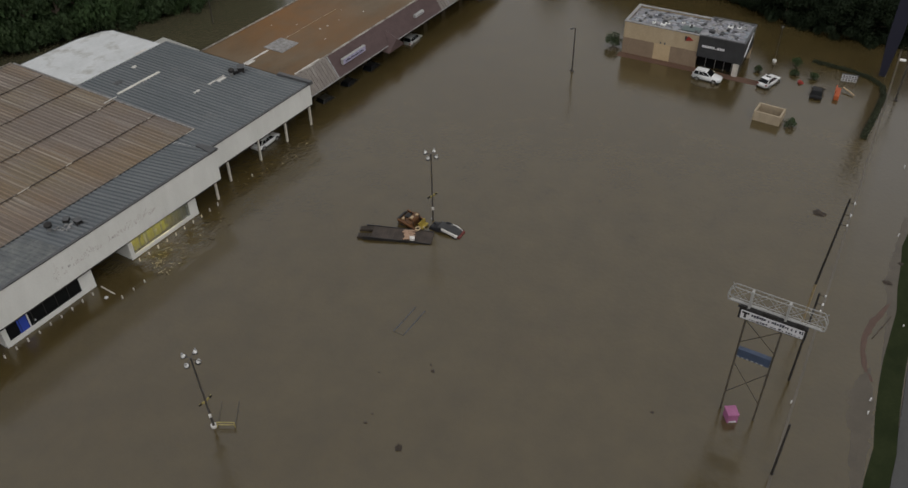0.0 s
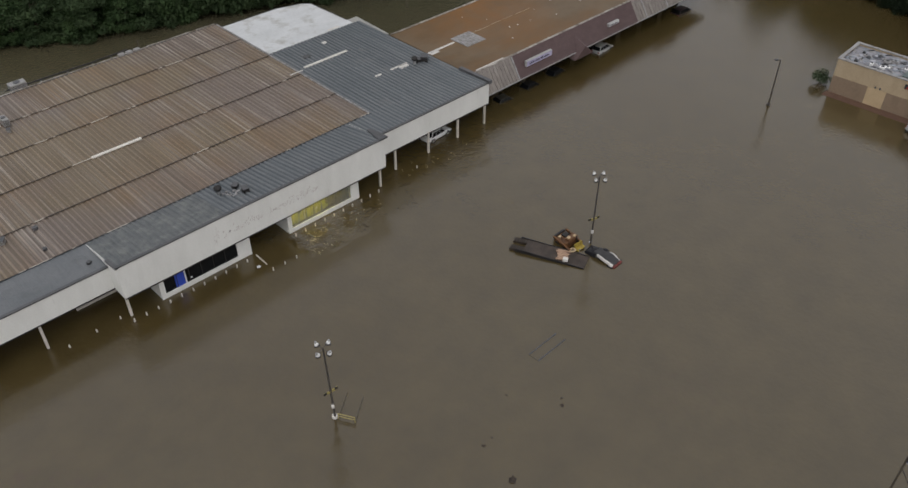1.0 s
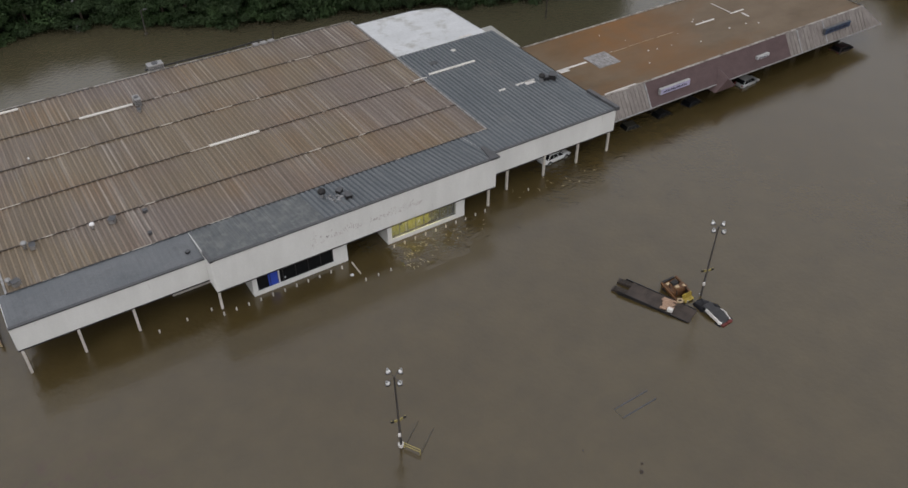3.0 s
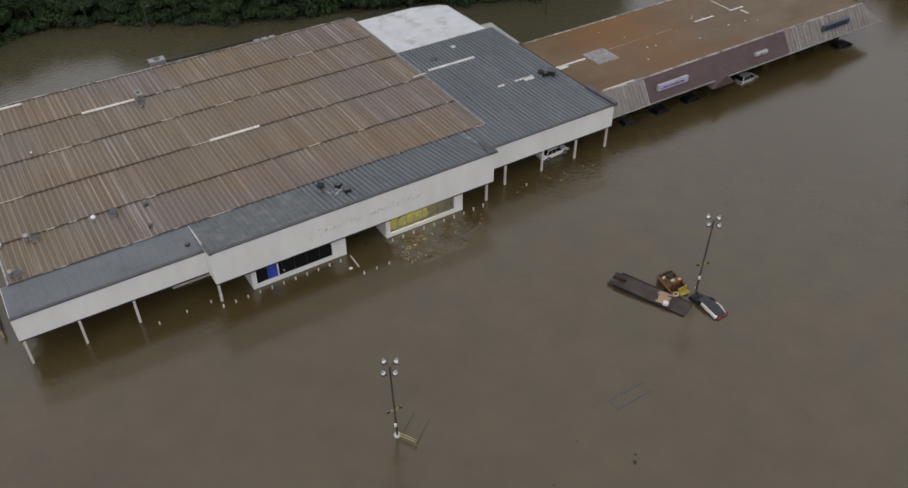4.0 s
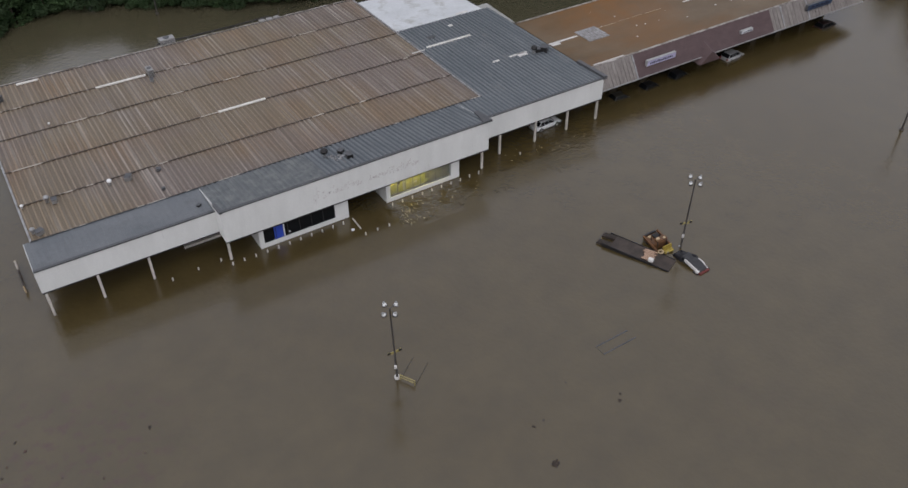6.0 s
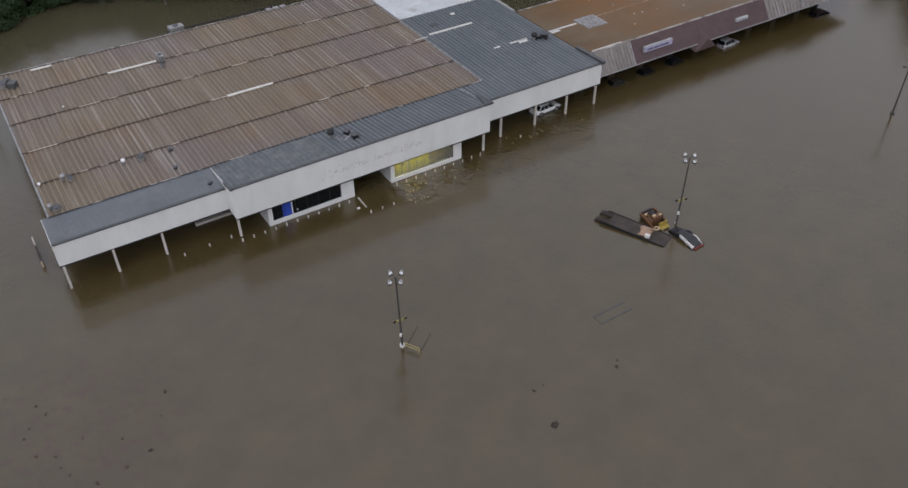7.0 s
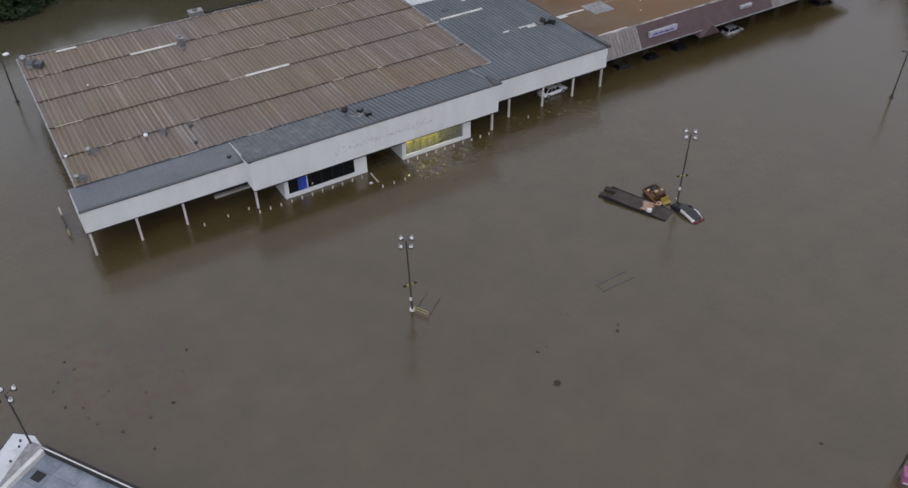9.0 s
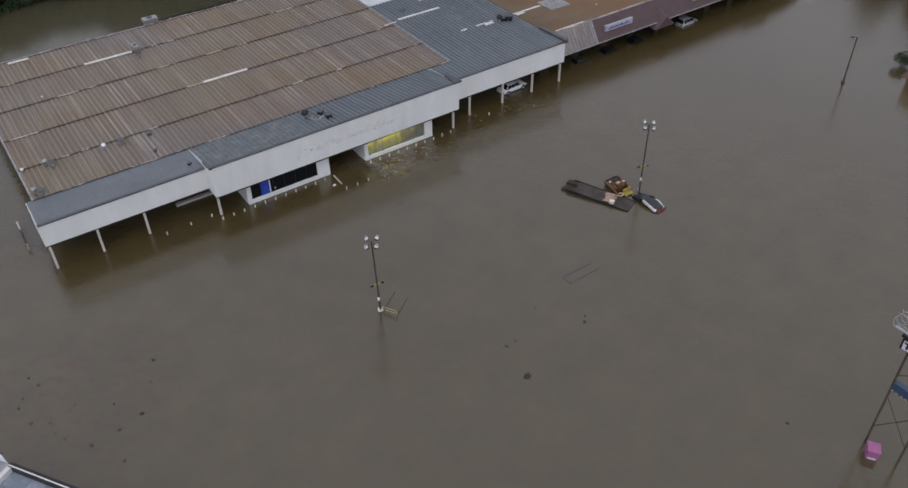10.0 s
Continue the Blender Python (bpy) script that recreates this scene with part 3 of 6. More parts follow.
for front, back in bands:
    bm = B()
    ribbed(bm, 0, pw - 0.012, (back - front, 0.0), (-0.12, 0.05), pw / 3, 0.1, 0.22)
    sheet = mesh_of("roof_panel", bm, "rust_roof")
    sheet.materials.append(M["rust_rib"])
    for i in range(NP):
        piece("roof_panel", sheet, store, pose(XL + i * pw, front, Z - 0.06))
    if front > 7:
        bm = B()
        box(bm, XL, XR, front - 0.195, front - 0.125, Z - 0.06, Z + 0.05)
        part("closure_strip", bm, "rust_roof", store)
        bm = B()
        for i in range(24):
            x0 = XL + (XR - XL) * i / 24
            s = random.uniform(-0.012, 0.012)
            box(bm, x0, XL + (XR - XL) * (i + 1) / 24, front - 0.235 + s, front - 0.115 + s, Z + 0.05, Z + 0.11)
        part("seam_flashing", bm, "tar", store, "black tarred roof seam with pale torn patches")
bm = B()
box(bm, XL - 0.1, XL + 0.12, 6.5, 43.95, Z - 0.4, Z + 0.1)
part("rake_trim", bm, "patch_gray", store, "pale weathered rake flashing")
bm = B()
box(bm, XL, XR, 43.9, 44.15, Z - 0.5, Z + 0.06)
part("gutter", bm, "trim", store)

# blue-gray roof on the far end
bm = B()
ng = 9
gw = (55.3 - 38.4) / ng
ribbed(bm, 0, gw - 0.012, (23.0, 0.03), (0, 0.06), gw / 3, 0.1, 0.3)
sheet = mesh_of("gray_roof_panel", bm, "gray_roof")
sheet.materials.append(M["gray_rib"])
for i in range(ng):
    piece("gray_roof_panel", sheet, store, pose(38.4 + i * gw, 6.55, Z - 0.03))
bm = B()
box(bm, 38.28, 38.46, 6.6, 43.6, Z - 0.1, Z + 0.13)
part("roof_joint", bm, "patch_gray", store, "pale flashing between the two roofs")

# front strip of blue-gray sheet that rises to the fascia
for x0, x1, y1, z1, k in ((-19.3, -0.35, 1.2, 6.08, 10), (-0.35, 34.6, -0.9, 7.2, 19), (34.6, 55.25, 1.2, 6.22, 11)):
    w = (x1 - x0) / k
    bm = B()
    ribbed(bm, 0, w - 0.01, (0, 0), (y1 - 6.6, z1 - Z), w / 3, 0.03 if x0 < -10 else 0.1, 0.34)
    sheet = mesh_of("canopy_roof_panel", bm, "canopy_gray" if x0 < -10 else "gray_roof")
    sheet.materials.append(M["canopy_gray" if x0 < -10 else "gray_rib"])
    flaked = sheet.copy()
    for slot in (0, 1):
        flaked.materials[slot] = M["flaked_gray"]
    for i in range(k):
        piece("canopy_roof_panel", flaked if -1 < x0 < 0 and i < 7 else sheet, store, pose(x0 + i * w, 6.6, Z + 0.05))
bm = B()
box(bm, XL, XR, 6.405, 6.47, Z - 0.05, Z + 0.172)
part("closure_strip", bm, "gray_roof", store)
bm = B()
box(bm, XL, XR, 6.4, 6.475, Z + 0.172, Z + 0.215)
part("seam_flashing", bm, "tar", store)


def fascia(x0, x1, y, z0, z1, depth):
    bm = B()
    box(bm, x0, x1, y - 0.12, y + 0.12, z0, z1)
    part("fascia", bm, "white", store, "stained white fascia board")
    bm = B()
    box(bm, x0 - 0.04, x1 + 0.04, y - 0.2, y + 0.16, z1 - 0.02, z1 + 0.13)
    part("fascia_cap", bm, "trim", store)
    bm = B()
    box(bm, x0, x1, y - 0.16, y + 0.1, z0 - 0.14, z0 - 0.003)
    part("drip_edge", bm, "black", store)
    bm = B()
    box(bm, x0, x1, y + 0.12, y + depth, z0 - 0.02, z0 + 0.1)
    part("soffit", bm, "soffit", store)


fascia(-19.3, -0.35, 1.3, 3.3, 6.1, 5.4)
fascia(-0.35, 34.6, -0.85, 3.15, 7.22, 7.5)
fascia(34.6, 55.2, 1.3, 3.12, 6.24, 5.4)
# closed ends of the canopy
for outline, x in (([(1.3, 3.3), (6.6, 3.3), (6.6, 6.02), (1.3, 6.1)], -19.3), ([(-0.85, 3.15), (1.42, 3.15), (1.42, 6.2), (6.6, 6.05), (-0.85, 7.2)], -0.35),
                   ([(-0.85, 3.15), (1.42, 3.15), (1.42, 6.2), (6.6, 6.05), (-0.85, 7.2)], 34.55), ([(1.3, 3.12), (6.6, 3.12), (6.6, 6.02), (1.3, 6.24)], 55.1)):
    bm = B()
    prism(bm, outline, x - 0.06, x + 0.1)
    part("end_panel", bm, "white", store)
bm = B()
hexa(bm, [(33.7, -1.1, 7.2), (35.0, -1.1, 7.2), (35.0, 2.3, 6.5), (34.55, 2.3, 6.5), (33.7, -1.1, 7.45), (35.0, -1.1, 7.45), (35.0, 2.3, 7.05), (34.55, 2.3, 7.05)])
part("rake_cap", bm, "trim", store)
bm = B()
prism(bm, [(0.95, 6.2), (0.95, 6.7), (6.9, 6.55), (6.9, 6.05)], 54.95, 55.55)
part("rake_cap", bm, "trim", store)
bm = B()
prism(bm, [(-1.05, 7.12), (-1.05, 7.36), (1.4, 7.0), (1.4, 6.7)], -0.5, -0.15)
part("rake_cap", bm, "trim", store)

# posts in the water
bm = B()
soft_box(bm, -0.13, 0.13, -0.13, 0.13, -2, 3.2, 0.02)
post_mesh = mesh_of("post", bm, "offwhite")
for x, y in ((-19.0, 1.3), (-13.8, 1.25), (-8.4, 1.35), (-0.05, -0.1), (34.1, -0.25), (38.0, 1.3), (43.8, 1.25), (49.3, 1.3), (54.6, 1.35)):
    piece("post", post_mesh, store, pose(x, y, 0))


def shop_window(x0, x1, solid, panes, back_mat, back_label, pane_mat):
    """A white-framed shop window box that stands forward under the canopy; solid: width of the plain panel at its right."""
    y = -0.2
    win = new("shop_window")
    win.parent = store
    bm = B()
    box(bm, x0, x1, y - 0.1, y + 0.028, -0.6, 0.56)
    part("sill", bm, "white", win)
    # ledge behind the glass, coloured dark as if no light reached it
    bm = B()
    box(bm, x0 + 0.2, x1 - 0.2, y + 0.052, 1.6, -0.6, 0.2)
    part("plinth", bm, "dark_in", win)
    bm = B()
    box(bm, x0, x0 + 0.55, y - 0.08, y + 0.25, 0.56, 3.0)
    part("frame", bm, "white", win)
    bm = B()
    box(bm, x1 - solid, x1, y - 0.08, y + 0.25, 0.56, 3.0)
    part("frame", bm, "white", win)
    bm = B()
    box(bm, x0 + 0.55, x1 - solid, y - 0.06, y + 0.2, 2.82, 3.0)
    part("lintel", bm, "white", win)
    a, b = x0 + 0.55, x1 - solid
    for i in range(panes + 1):
        xm = a + (b - a) * i / panes
        bm = B()
        box(bm, xm - 0.035, xm + 0.035, y - 0.01, y + 0.1, 0.56, 2.82)
        part("mullion", bm, "black" if pane_mat == "tinted" else "trim", win)
    for i in range(panes):
        bm = B()
        box(bm, a + (b - a) * i / panes + 0.04, a + (b - a) * (i + 1) / panes - 0.04, y + 0.03, y + 0.05, 0.57, 2.81)
        pane = part("pane", bm, pane_mat, win)
        pane.visible_shadow = False
    if pane_mat == "tinted":
        bm = B()
        box(bm, a + 1.3, a + 2.4, y + 0.005, y + 0.028, 0.6, 2.7)
        part("blue_sheet", bm, "blue_in", win, "bright blue sheet hung in the window")
        bm = B()
        box(bm, a + 2.44, a + 2.6, y + 0.005, y + 0.028, 0.6, 2.6)
        part("white_strip", bm, "sign_white", win)
        bm = B()
        box(bm, a + 3.1, a + 3.25, y + 0.005, y + 0.028, 0.9, 1.1)
        part("sticker", bm, "sign_white", win)
    bm = B()
    box(bm, x0, x0 + 0.2, y + 0.25, 6.6, -1, 3.0)
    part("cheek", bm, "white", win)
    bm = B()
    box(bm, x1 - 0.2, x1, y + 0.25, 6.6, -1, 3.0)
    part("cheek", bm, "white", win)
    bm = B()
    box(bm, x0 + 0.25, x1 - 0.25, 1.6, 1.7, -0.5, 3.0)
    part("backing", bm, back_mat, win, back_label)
    return win


shop_window(3.5, 14.8, 1.75, 6, "dark_in", "dark panel for the unlit shop interior", "tinted")
shop_window(20.0, 30.6, 1.25, 8, "olive_in", "dim olive boards behind the glass", "glass")
shop_b = [o for o in store.children if o.name.startswith("shop_window")][-1]
rw = random.Random(4)
for i in range(8):
    a = 20.57 + i * 1.1
    bm = B()
    soft_box(bm, a, a + 1.04, 0.5, 0.58, 0.3, 2.8 - rw.uniform(0, 0.12), 0.02, 1)
    part("display_board", bm, "yellow_in" if i < 5 else "olive_in", shop_b, "bright yellow shop display board" if i < 5 else "")
for x0, x1, z0, z1, mat in ((22.05, 22.35, 1.5, 1.85, "black"), (22.8, 22.9, 0.5, 2.6, "sign_white"), (24.5, 24.7, 1.0, 1.25, "sign_white"), (26.0, 26.6, 0.6, 0.9, "yellow_in"), (21.0, 21.25, 0.9, 1.05, "olive_in")):
    bm = B()
    box(bm, x0, x1, 0.44, 0.498, z0, z1)
    part("notice", bm, mat, shop_b)
# solid dark panel in place of the entrance's unlit depth
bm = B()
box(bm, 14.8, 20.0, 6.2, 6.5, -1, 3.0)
part("doorway", bm, "dark_in", store, "dark panel for the unlit open shop entrance")
for x in (21.2, 22.7, 24.2, 25.7, 27.2):
    tl = thing("ceiling_light", "warm fluorescent tube hung behind the shop glass", "lamp", pose(x, 0.3, 2.2), group="shop ceiling lights")
    part("tube", rod(B(), (-0.5, 0, 0), (0.5, 0, 0), 0.028), "tube_glow", tl)
    part("holder", box(B(), -0.55, 0.55, -0.06, 0.06, 0.04, 0.09), "trim", tl)
    for xx in (-0.4, 0.4):
        part("hanger", rod(B(), (xx, 0, 0.08), (xx, 0, 0.8), 0.008, seg=5), "trim", tl)

# ghost of removed letters on the fascia
scars = B()
x = 10.3
while x < 24.0:
    w = random.uniform(0.3, 0.55)
    if not 16.6 < x < 17.3:
        z0, h = 4.6 if x > 11.6 else 4.35, random.choice((0.55, 0.6, 0.7, 1.0)) if x > 11.6 else 1.5
        for k in range(random.randint(4, 7)):
            a, zz = x + random.uniform(0, w), z0 + random.uniform(0, h)
            lean, hh, tw = random.uniform(-0.12, 0.16), random.uniform(0.1, 0.3), random.uniform(0.04, 0.12)
            hexa(scars, [(a, -0.978, zz), (a + tw, -0.978, zz), (a + tw, -0.967, zz), (a, -0.967, zz),
                      (a + lean, -0.978, zz + hh), (a + lean + tw, -0.978, zz + hh), (a + lean + tw, -0.967, zz + hh), (a + lean, -0.967, zz + hh)])
        for k in range(random.randint(1, 3)):
            a, zz = x + random.uniform(-0.1, w * 0.5), z0 + random.uniform(0, h)
            box(scars, a, a + random.uniform(0.1, 0.35), -0.976, -0.967, zz, zz + random.uniform(0.03, 0.07))
    x += w + 0.1
tagged(part("letter_scars", scars, "scar", store), "faint grimy scars of removed lettering", kind="stuff")

# white membrane roof behind
bm = B()
prism(bm, [(38.55, 29.62), (54.0, 29.62), (53.95, 34.5), (53.6, 39.8), (52.4, 40.9), (48.3, 42.05), (38.55, 42.15)], 5.5, 6.1, "z")
part("white_roof", bm, "membrane", store, "dirty white membrane roof section")
edge = [(53.95, 30.9), (53.6, 39.8), (52.4, 40.9), (48.3, 42.05), (38.55, 42.15)]
for (xa, ya), (xb, yb) in zip(edge, edge[1:]):
    bm = B()
    rod(bm, (xa, ya, 6.1), (xb, yb, 6.1), 0.07, seg=6)
    part("membrane_edge", bm, "trim", store)
bm = B()
box(bm, 49.5, 51.6, 29.75, 30.2, 6.1, 6.14)
part("coating_patch", bm, "patch_white", store)
bm = B()
prism(bm, [(24.2, 4.9), (32.0, 4.9), (32.0, 5.5), (24.2, 5.25)], 53.6, 56.7)
part("lean_to_roof", bm, "lean_gray", store, "pale gray lean-to roof")
bm = B()
box(bm, 53.4, 56.5, 24.4, 31.8, -2, 4.9)
part("wall", bm, "wall", store)


def strip_on_roof(name, mat, x0, x1, y, z=Z, w=0.6, label=""):
    bm = B()
    box(bm, x0, x1, y - w / 2, y + w / 2, z + 0.02, z + 0.17)
    return part(name, bm, mat, store, label)


for x0, x1, y in ((-4.3, 2.5, 36.45), (7.5, 13.95, 21.4), (39.7, 47.3, 22.6), (-13.2, -10.4, 43.2)):
    strip_on_roof("skylight", "skylight", x0, x1, y, w=0.4, label="pale translucent skylight strip")
for x0, x1, y, w in ((48.1, 51.2, 13.65, 0.28), (49.4, 50.9, 13.3, 0.8), (45.3, 46.3, 13.6, 0.3), (36.9, 39.0, 22.1, 0.12), (46.2, 46.9, 27.0, 0.5)):
    strip_on_roof("coating_patch", "patch_white", x0, x1, y, w=w)
bm = B()
box(bm, 41.4, 42.6, 24.8, 25.6, Z + 0.02, Z + 0.13)
part("hatch", bm, "trim", store)


def roof_vent(x, y, z, s, mat, label, kind_):
    v = thing("roof_vent", label, "roof vent", pose(x, y, z, 0, 0, random.uniform(0, 90)), group="roof vents")
    bm = B()
    if kind_ == "turbine":
        rod(bm, (0, 0, -0.05), (0, 0, 0.45 * s), 0.16 * s)
        part("pipe", bm, "steel", v)
        bm = B()
        bmesh.ops.create_uvsphere(bm, u_segments=12, v_segments=7, radius=0.34 * s, matrix=Matrix.Translation((0, 0, 0.6 * s)) @ Matrix.Diagonal((1, 1, 0.8, 1)))
        part("cap", bm, mat, v)
    else:
        soft_box(bm, -0.5 * s, 0.5 * s, -0.4 * s, 0.4 * s, -0.1, 0.55 * s, 0.04)
        part("housing", bm, mat, v)
        bm = B()
        soft_box(bm, -0.55 * s, 0.55 * s, -0.45 * s, 0.45 * s, 0.55 * s, 0.65 * s, 0.02)
        part("cap", bm, "trim", v)
    return v


for x, y, s, mat, k in ((-15.5, 13.0, 1.0, "steel", "turbine"), (-14.8, 12.6, 0.7, "steel", "box"), (-8.7, 12.6, 0.85, "reflector", "turbine"), (-6.6, 12.6, 0.8, "steel", "box"),
                        (-18.0, 7.9, 0.9, "steel", "turbine"), (-17.4, 7.5, 0.8, "steel", "box"), (-17.8, 41.7, 1.5, "steel", "turbine"), (-17.3, 40.2, 1.1, "steel", "box"), (-16.1, 39.6, 1.1, "trim", "box"), (-16.6, 41.4, 0.8, "steel", "box"), (-3.1, 12.5, 0.5, "trim", "box"), (-3.8, 8.4, 0.4, "trim", "box"), (-18.1, 13.2, 0.6, "reflector", "turbine"), (-11.7, 30.0, 0.4, "reflector", "turbine"), (-1.5, 3.1, 0.45, "black", "box"), (2.75, 34.3, 0.6, "steel", "box")):
    roof_vent(x, y, Z + 0.08, s, mat, "metal roof vent on the rusted roof", k)
for x, y, s, k in ((14.2, 3.8, 1.4, "turbine"), (16.25, 3.6, 0.75, "box"), (16.55, 1.9, 0.85, "box")):
    roof_vent(x, y, Z + 0.1 + max(0, (6.6 - y)) * 0.16, s, "black", "black roof vent on the gray canopy roof", k)
for x, y, s, k in ((51.8, 12.7, 1.4, "turbine"), (53.6, 12.6, 1.2, "box"), (52.6, 12.9, 0.8, "box")):
    roof_vent(x, y, Z + 0.08, s, "black", "black roof vent on the gray roof", k)
bm = B()
for i in range(14):
    a, b = random.uniform(14.4, 15.9), random.uniform(1.9, 3.6)
    zz = Z + 0.12 + (6.6 - b) * 0.16
    box(bm, a, a + random.uniform(0.12, 0.4), b, b + random.uniform(0.08, 0.25), zz - 0.1, zz + 0.06)
tagged(part("coating_patch", bm, "patch_gray", store), "scattered pale coating dabs", kind="stuff")


def ac_unit(x, y, z, sx, sy, sz, label):
    u = thing("air_conditioner", label, "air conditioner", pose(x, y, z))
    bm = B()
    soft_box(bm, -sx / 2, sx / 2, -sy / 2, sy / 2, 0, sz, 0.05)
    part("housing", bm, "steel", u)
    bm = B()
    rod(bm, (0, 0, sz), (0, 0, sz + 0.1), min(sx, sy) * 0.36, seg=14)
    part("fan_guard", bm, "trim", u)
    bm = B()
    for k in range(5):
        box(bm, -sx * 0.4, sx * 0.4, -sy / 2 - 0.02, -sy / 2 + 0.01, 0.12 + k * sz / 6, 0.16 + k * sz / 6)
    part("grille", bm, "trim", u)
    return u


ac_unit(8.2, 45.0, Z - 0.45, 2.2, 1.3, 1.2, "gray steel air conditioner at the roof's back edge")
ac_unit(3.1, 36.2, Z + 0.1, 0.8, 1.5, 1.0, "narrow steel vent box beside a skylight")
for x in (22.4, 23.6, 24.8):
    bm = B()
    soft_box(bm, x, x + 0.9, 43.7, 44.4, Z + 0.0, Z + 0.3, 0.04)
    part("gutter_box", bm, "patch_gray", store)
for x0, x1, dy, mat in ((-18.4, 7.0, 0.0, "torn_edge"), (7.0, 24.1, 0.0, "torn_edge"), (24.1, 38.2, 0.0, "torn_edge")):
    bm = B()
    k = max(2, int((x1 - x0) / 1.3))
    for i in range(k):
        a, b = x0 + (x1 - x0) * i / k, x0 + (x1 - x0) * (i + 1) / k
        w = random.uniform(-0.05, 0.05)
        box(bm, a, b - 0.01, 43.93 + w, 44.16 + w, Z + 0.03, Z + random.uniform(0.08, 0.14))
    part("edge_flashing", bm, mat, store, "torn pale edge flashing")
bm = B()
for a, b in (((6.6, 44.75, Z + 0.18), (18.7, 44.62, Z + 0.2)), ((18.7, 44.62, Z + 0.2), (24.2, 44.75, Z + 0.3))):
    rod(bm, a, b, 0.12, seg=8)
part("conduit", bm, "black", store, "black conduit along the roof's back edge")
for x in (7.5, 11.2, 15.0, 18.7, 21.5, 23.9):
    bm = B()
    box(bm, x - 0.06, x + 0.06, 44.1, 44.85, Z - 0.1, Z + 0.1)
    part("conduit_bracket", bm, "trim", store)
bm = B()
rod(bm, (25.7, 44.1, Z), (25.7, 44.1, Z + 1.5), 0.08)
part("vent_stack", bm, "black", store)

# white bollards along the store front
bol = thing("bollard", "short white bollard top above the water by the store", "bollard", pose(-6.8, -0.1, 0), group="storefront bollards")
bm = B()
rod(bm, (0, 0, -1), (0, 0, 0.36), 0.085, seg=10)
part("tube", bm, "offwhite", bol)
bm = B()
bmesh.ops.create_uvsphere(bm, u_segments=10, v_segments=5, radius=0.085, matrix=Matrix.Translation((0, 0, 0.36)))
part("cap", bm, "offwhite", bol)
rows_ = [(-3.8, 0.1), (-1.14, 0.2), (40.2, -0.4)] + [(-0.26 + 1.383 * i, -1.2) for i in range(11)] + [(14.87 + 1.58 * i, -4.45) for i in range(3)] + [(20.32 + 1.415 * i, -1.15) for i in range(10)]
for x, y in rows_:
    copy_thing(bol, pose(x, y, random.uniform(-0.06, 0.04), random.uniform(-2, 2), random.uniform(-2, 2), 0))

# ---- the strip of small shops ----
mall = thing("strip_mall_building", "row of small shops with rusted flat roof and maroon mansard", "building")
X0, X1, YF, YB, ZM = 55.5, 111.2, 4.98, 22.2, 5.95
bm = B()
box(bm, X0 + 0.1, X1 - 0.6, 7.0, YB, -2, 5.6)
part("wall", bm, "wall", mall)
bm = B()
box(bm, X0, X1, YF, YB + 0.2, 5.6, ZM)
part("roof", bm, "rust_flat", mall, "flat roof stained orange with rust")
bm = B()
box(bm, X0, X1, YB + 0.05, YB + 0.35, ZM - 0.25, ZM + 0.1)
part("coping", bm, "torn_edge", mall)
bm = B()
box(bm, X0 + 0.3, X1, YF - 0.12, YF + 0.2, ZM - 0.2, ZM + 0.1)
part("coping", bm, "torn_edge", mall)


def mansard(x0, x1, mat, n, name, hip=0.0):
    w = (x1 - x0) / n
    for i in range(n):
        a, b = x0 + i * w, x0 + (i + 1) * w - (0.03 if mat == "mansard_gray" else 0.006)
        e = hip if i == n - 1 else 0.0
        bm = B()
        hexa(bm, [(a, 2.8, 3.05), (b + e, 2.8, 3.05), (b + e, 3.0, 3.05), (a, 3.0, 3.05),
                  (a, YF - 0.14, ZM), (b, YF - 0.14, ZM), (b, YF + 0.05, ZM), (a, YF + 0.05, ZM)])
        if mat == "mansard_gray":
            for k in range(1, 4):
                xx = a + (b - a) * k / 4
                hexa(bm, [(xx - 0.03, 2.72, 3.07), (xx + 0.03, 2.72, 3.07), (xx + 0.03, 2.85, 3.07), (xx - 0.03, 2.85, 3.07),
                          (xx - 0.03, YF - 0.2, ZM), (xx + 0.03, YF - 0.2, ZM), (xx + 0.03, YF - 0.1, ZM), (xx - 0.03, YF - 0.1, ZM)])
        part(name, bm, mat, mall)


mansard(55.6, 63.5, "mansard_gray", 3, "mansard_panel")
mansard(63.5, 92.4, "maroon", 10, "mansard_panel")
mansard(92.4, X1, "mansard_gray", 6, "mansard_panel", 3.1)
for xx in (63.5, 94.85, 100.9):
    bm = B()
    hexa(bm, [(xx - 0.12, 2.68, 3.0), (xx + 0.12, 2.68, 3.0), (xx + 0.12, 2.85, 3.0), (xx - 0.12, 2.85, 3.0), (xx - 0.14, YF - 0.28, ZM), (xx + 0.14, YF - 0.28, ZM), (xx + 0.14, YF - 0.1, ZM), (xx - 0.14, YF - 0.1, ZM)])
    part("mansard_rib", bm, "patch_gray", mall)
bm = B()
hexa(bm, [(X1 - 0.1, 2.95, 3.05), (X1 + 3.2, 2.85, 3.05), (X1 + 3.2, 24, 3.05), (X1 - 0.1, 22, 3.05), (X1 - 0.3, YF, ZM), (X1 - 0.03, YF, ZM), (X1 - 0.03, 22, ZM), (X1 - 0.3, 22, ZM)])
part("mansard_end", bm, "mansard_gray", mall)
bm = B()
box(bm, X0, X1 + 3.1, 2.86, 7.0, 2.9, 3.04)
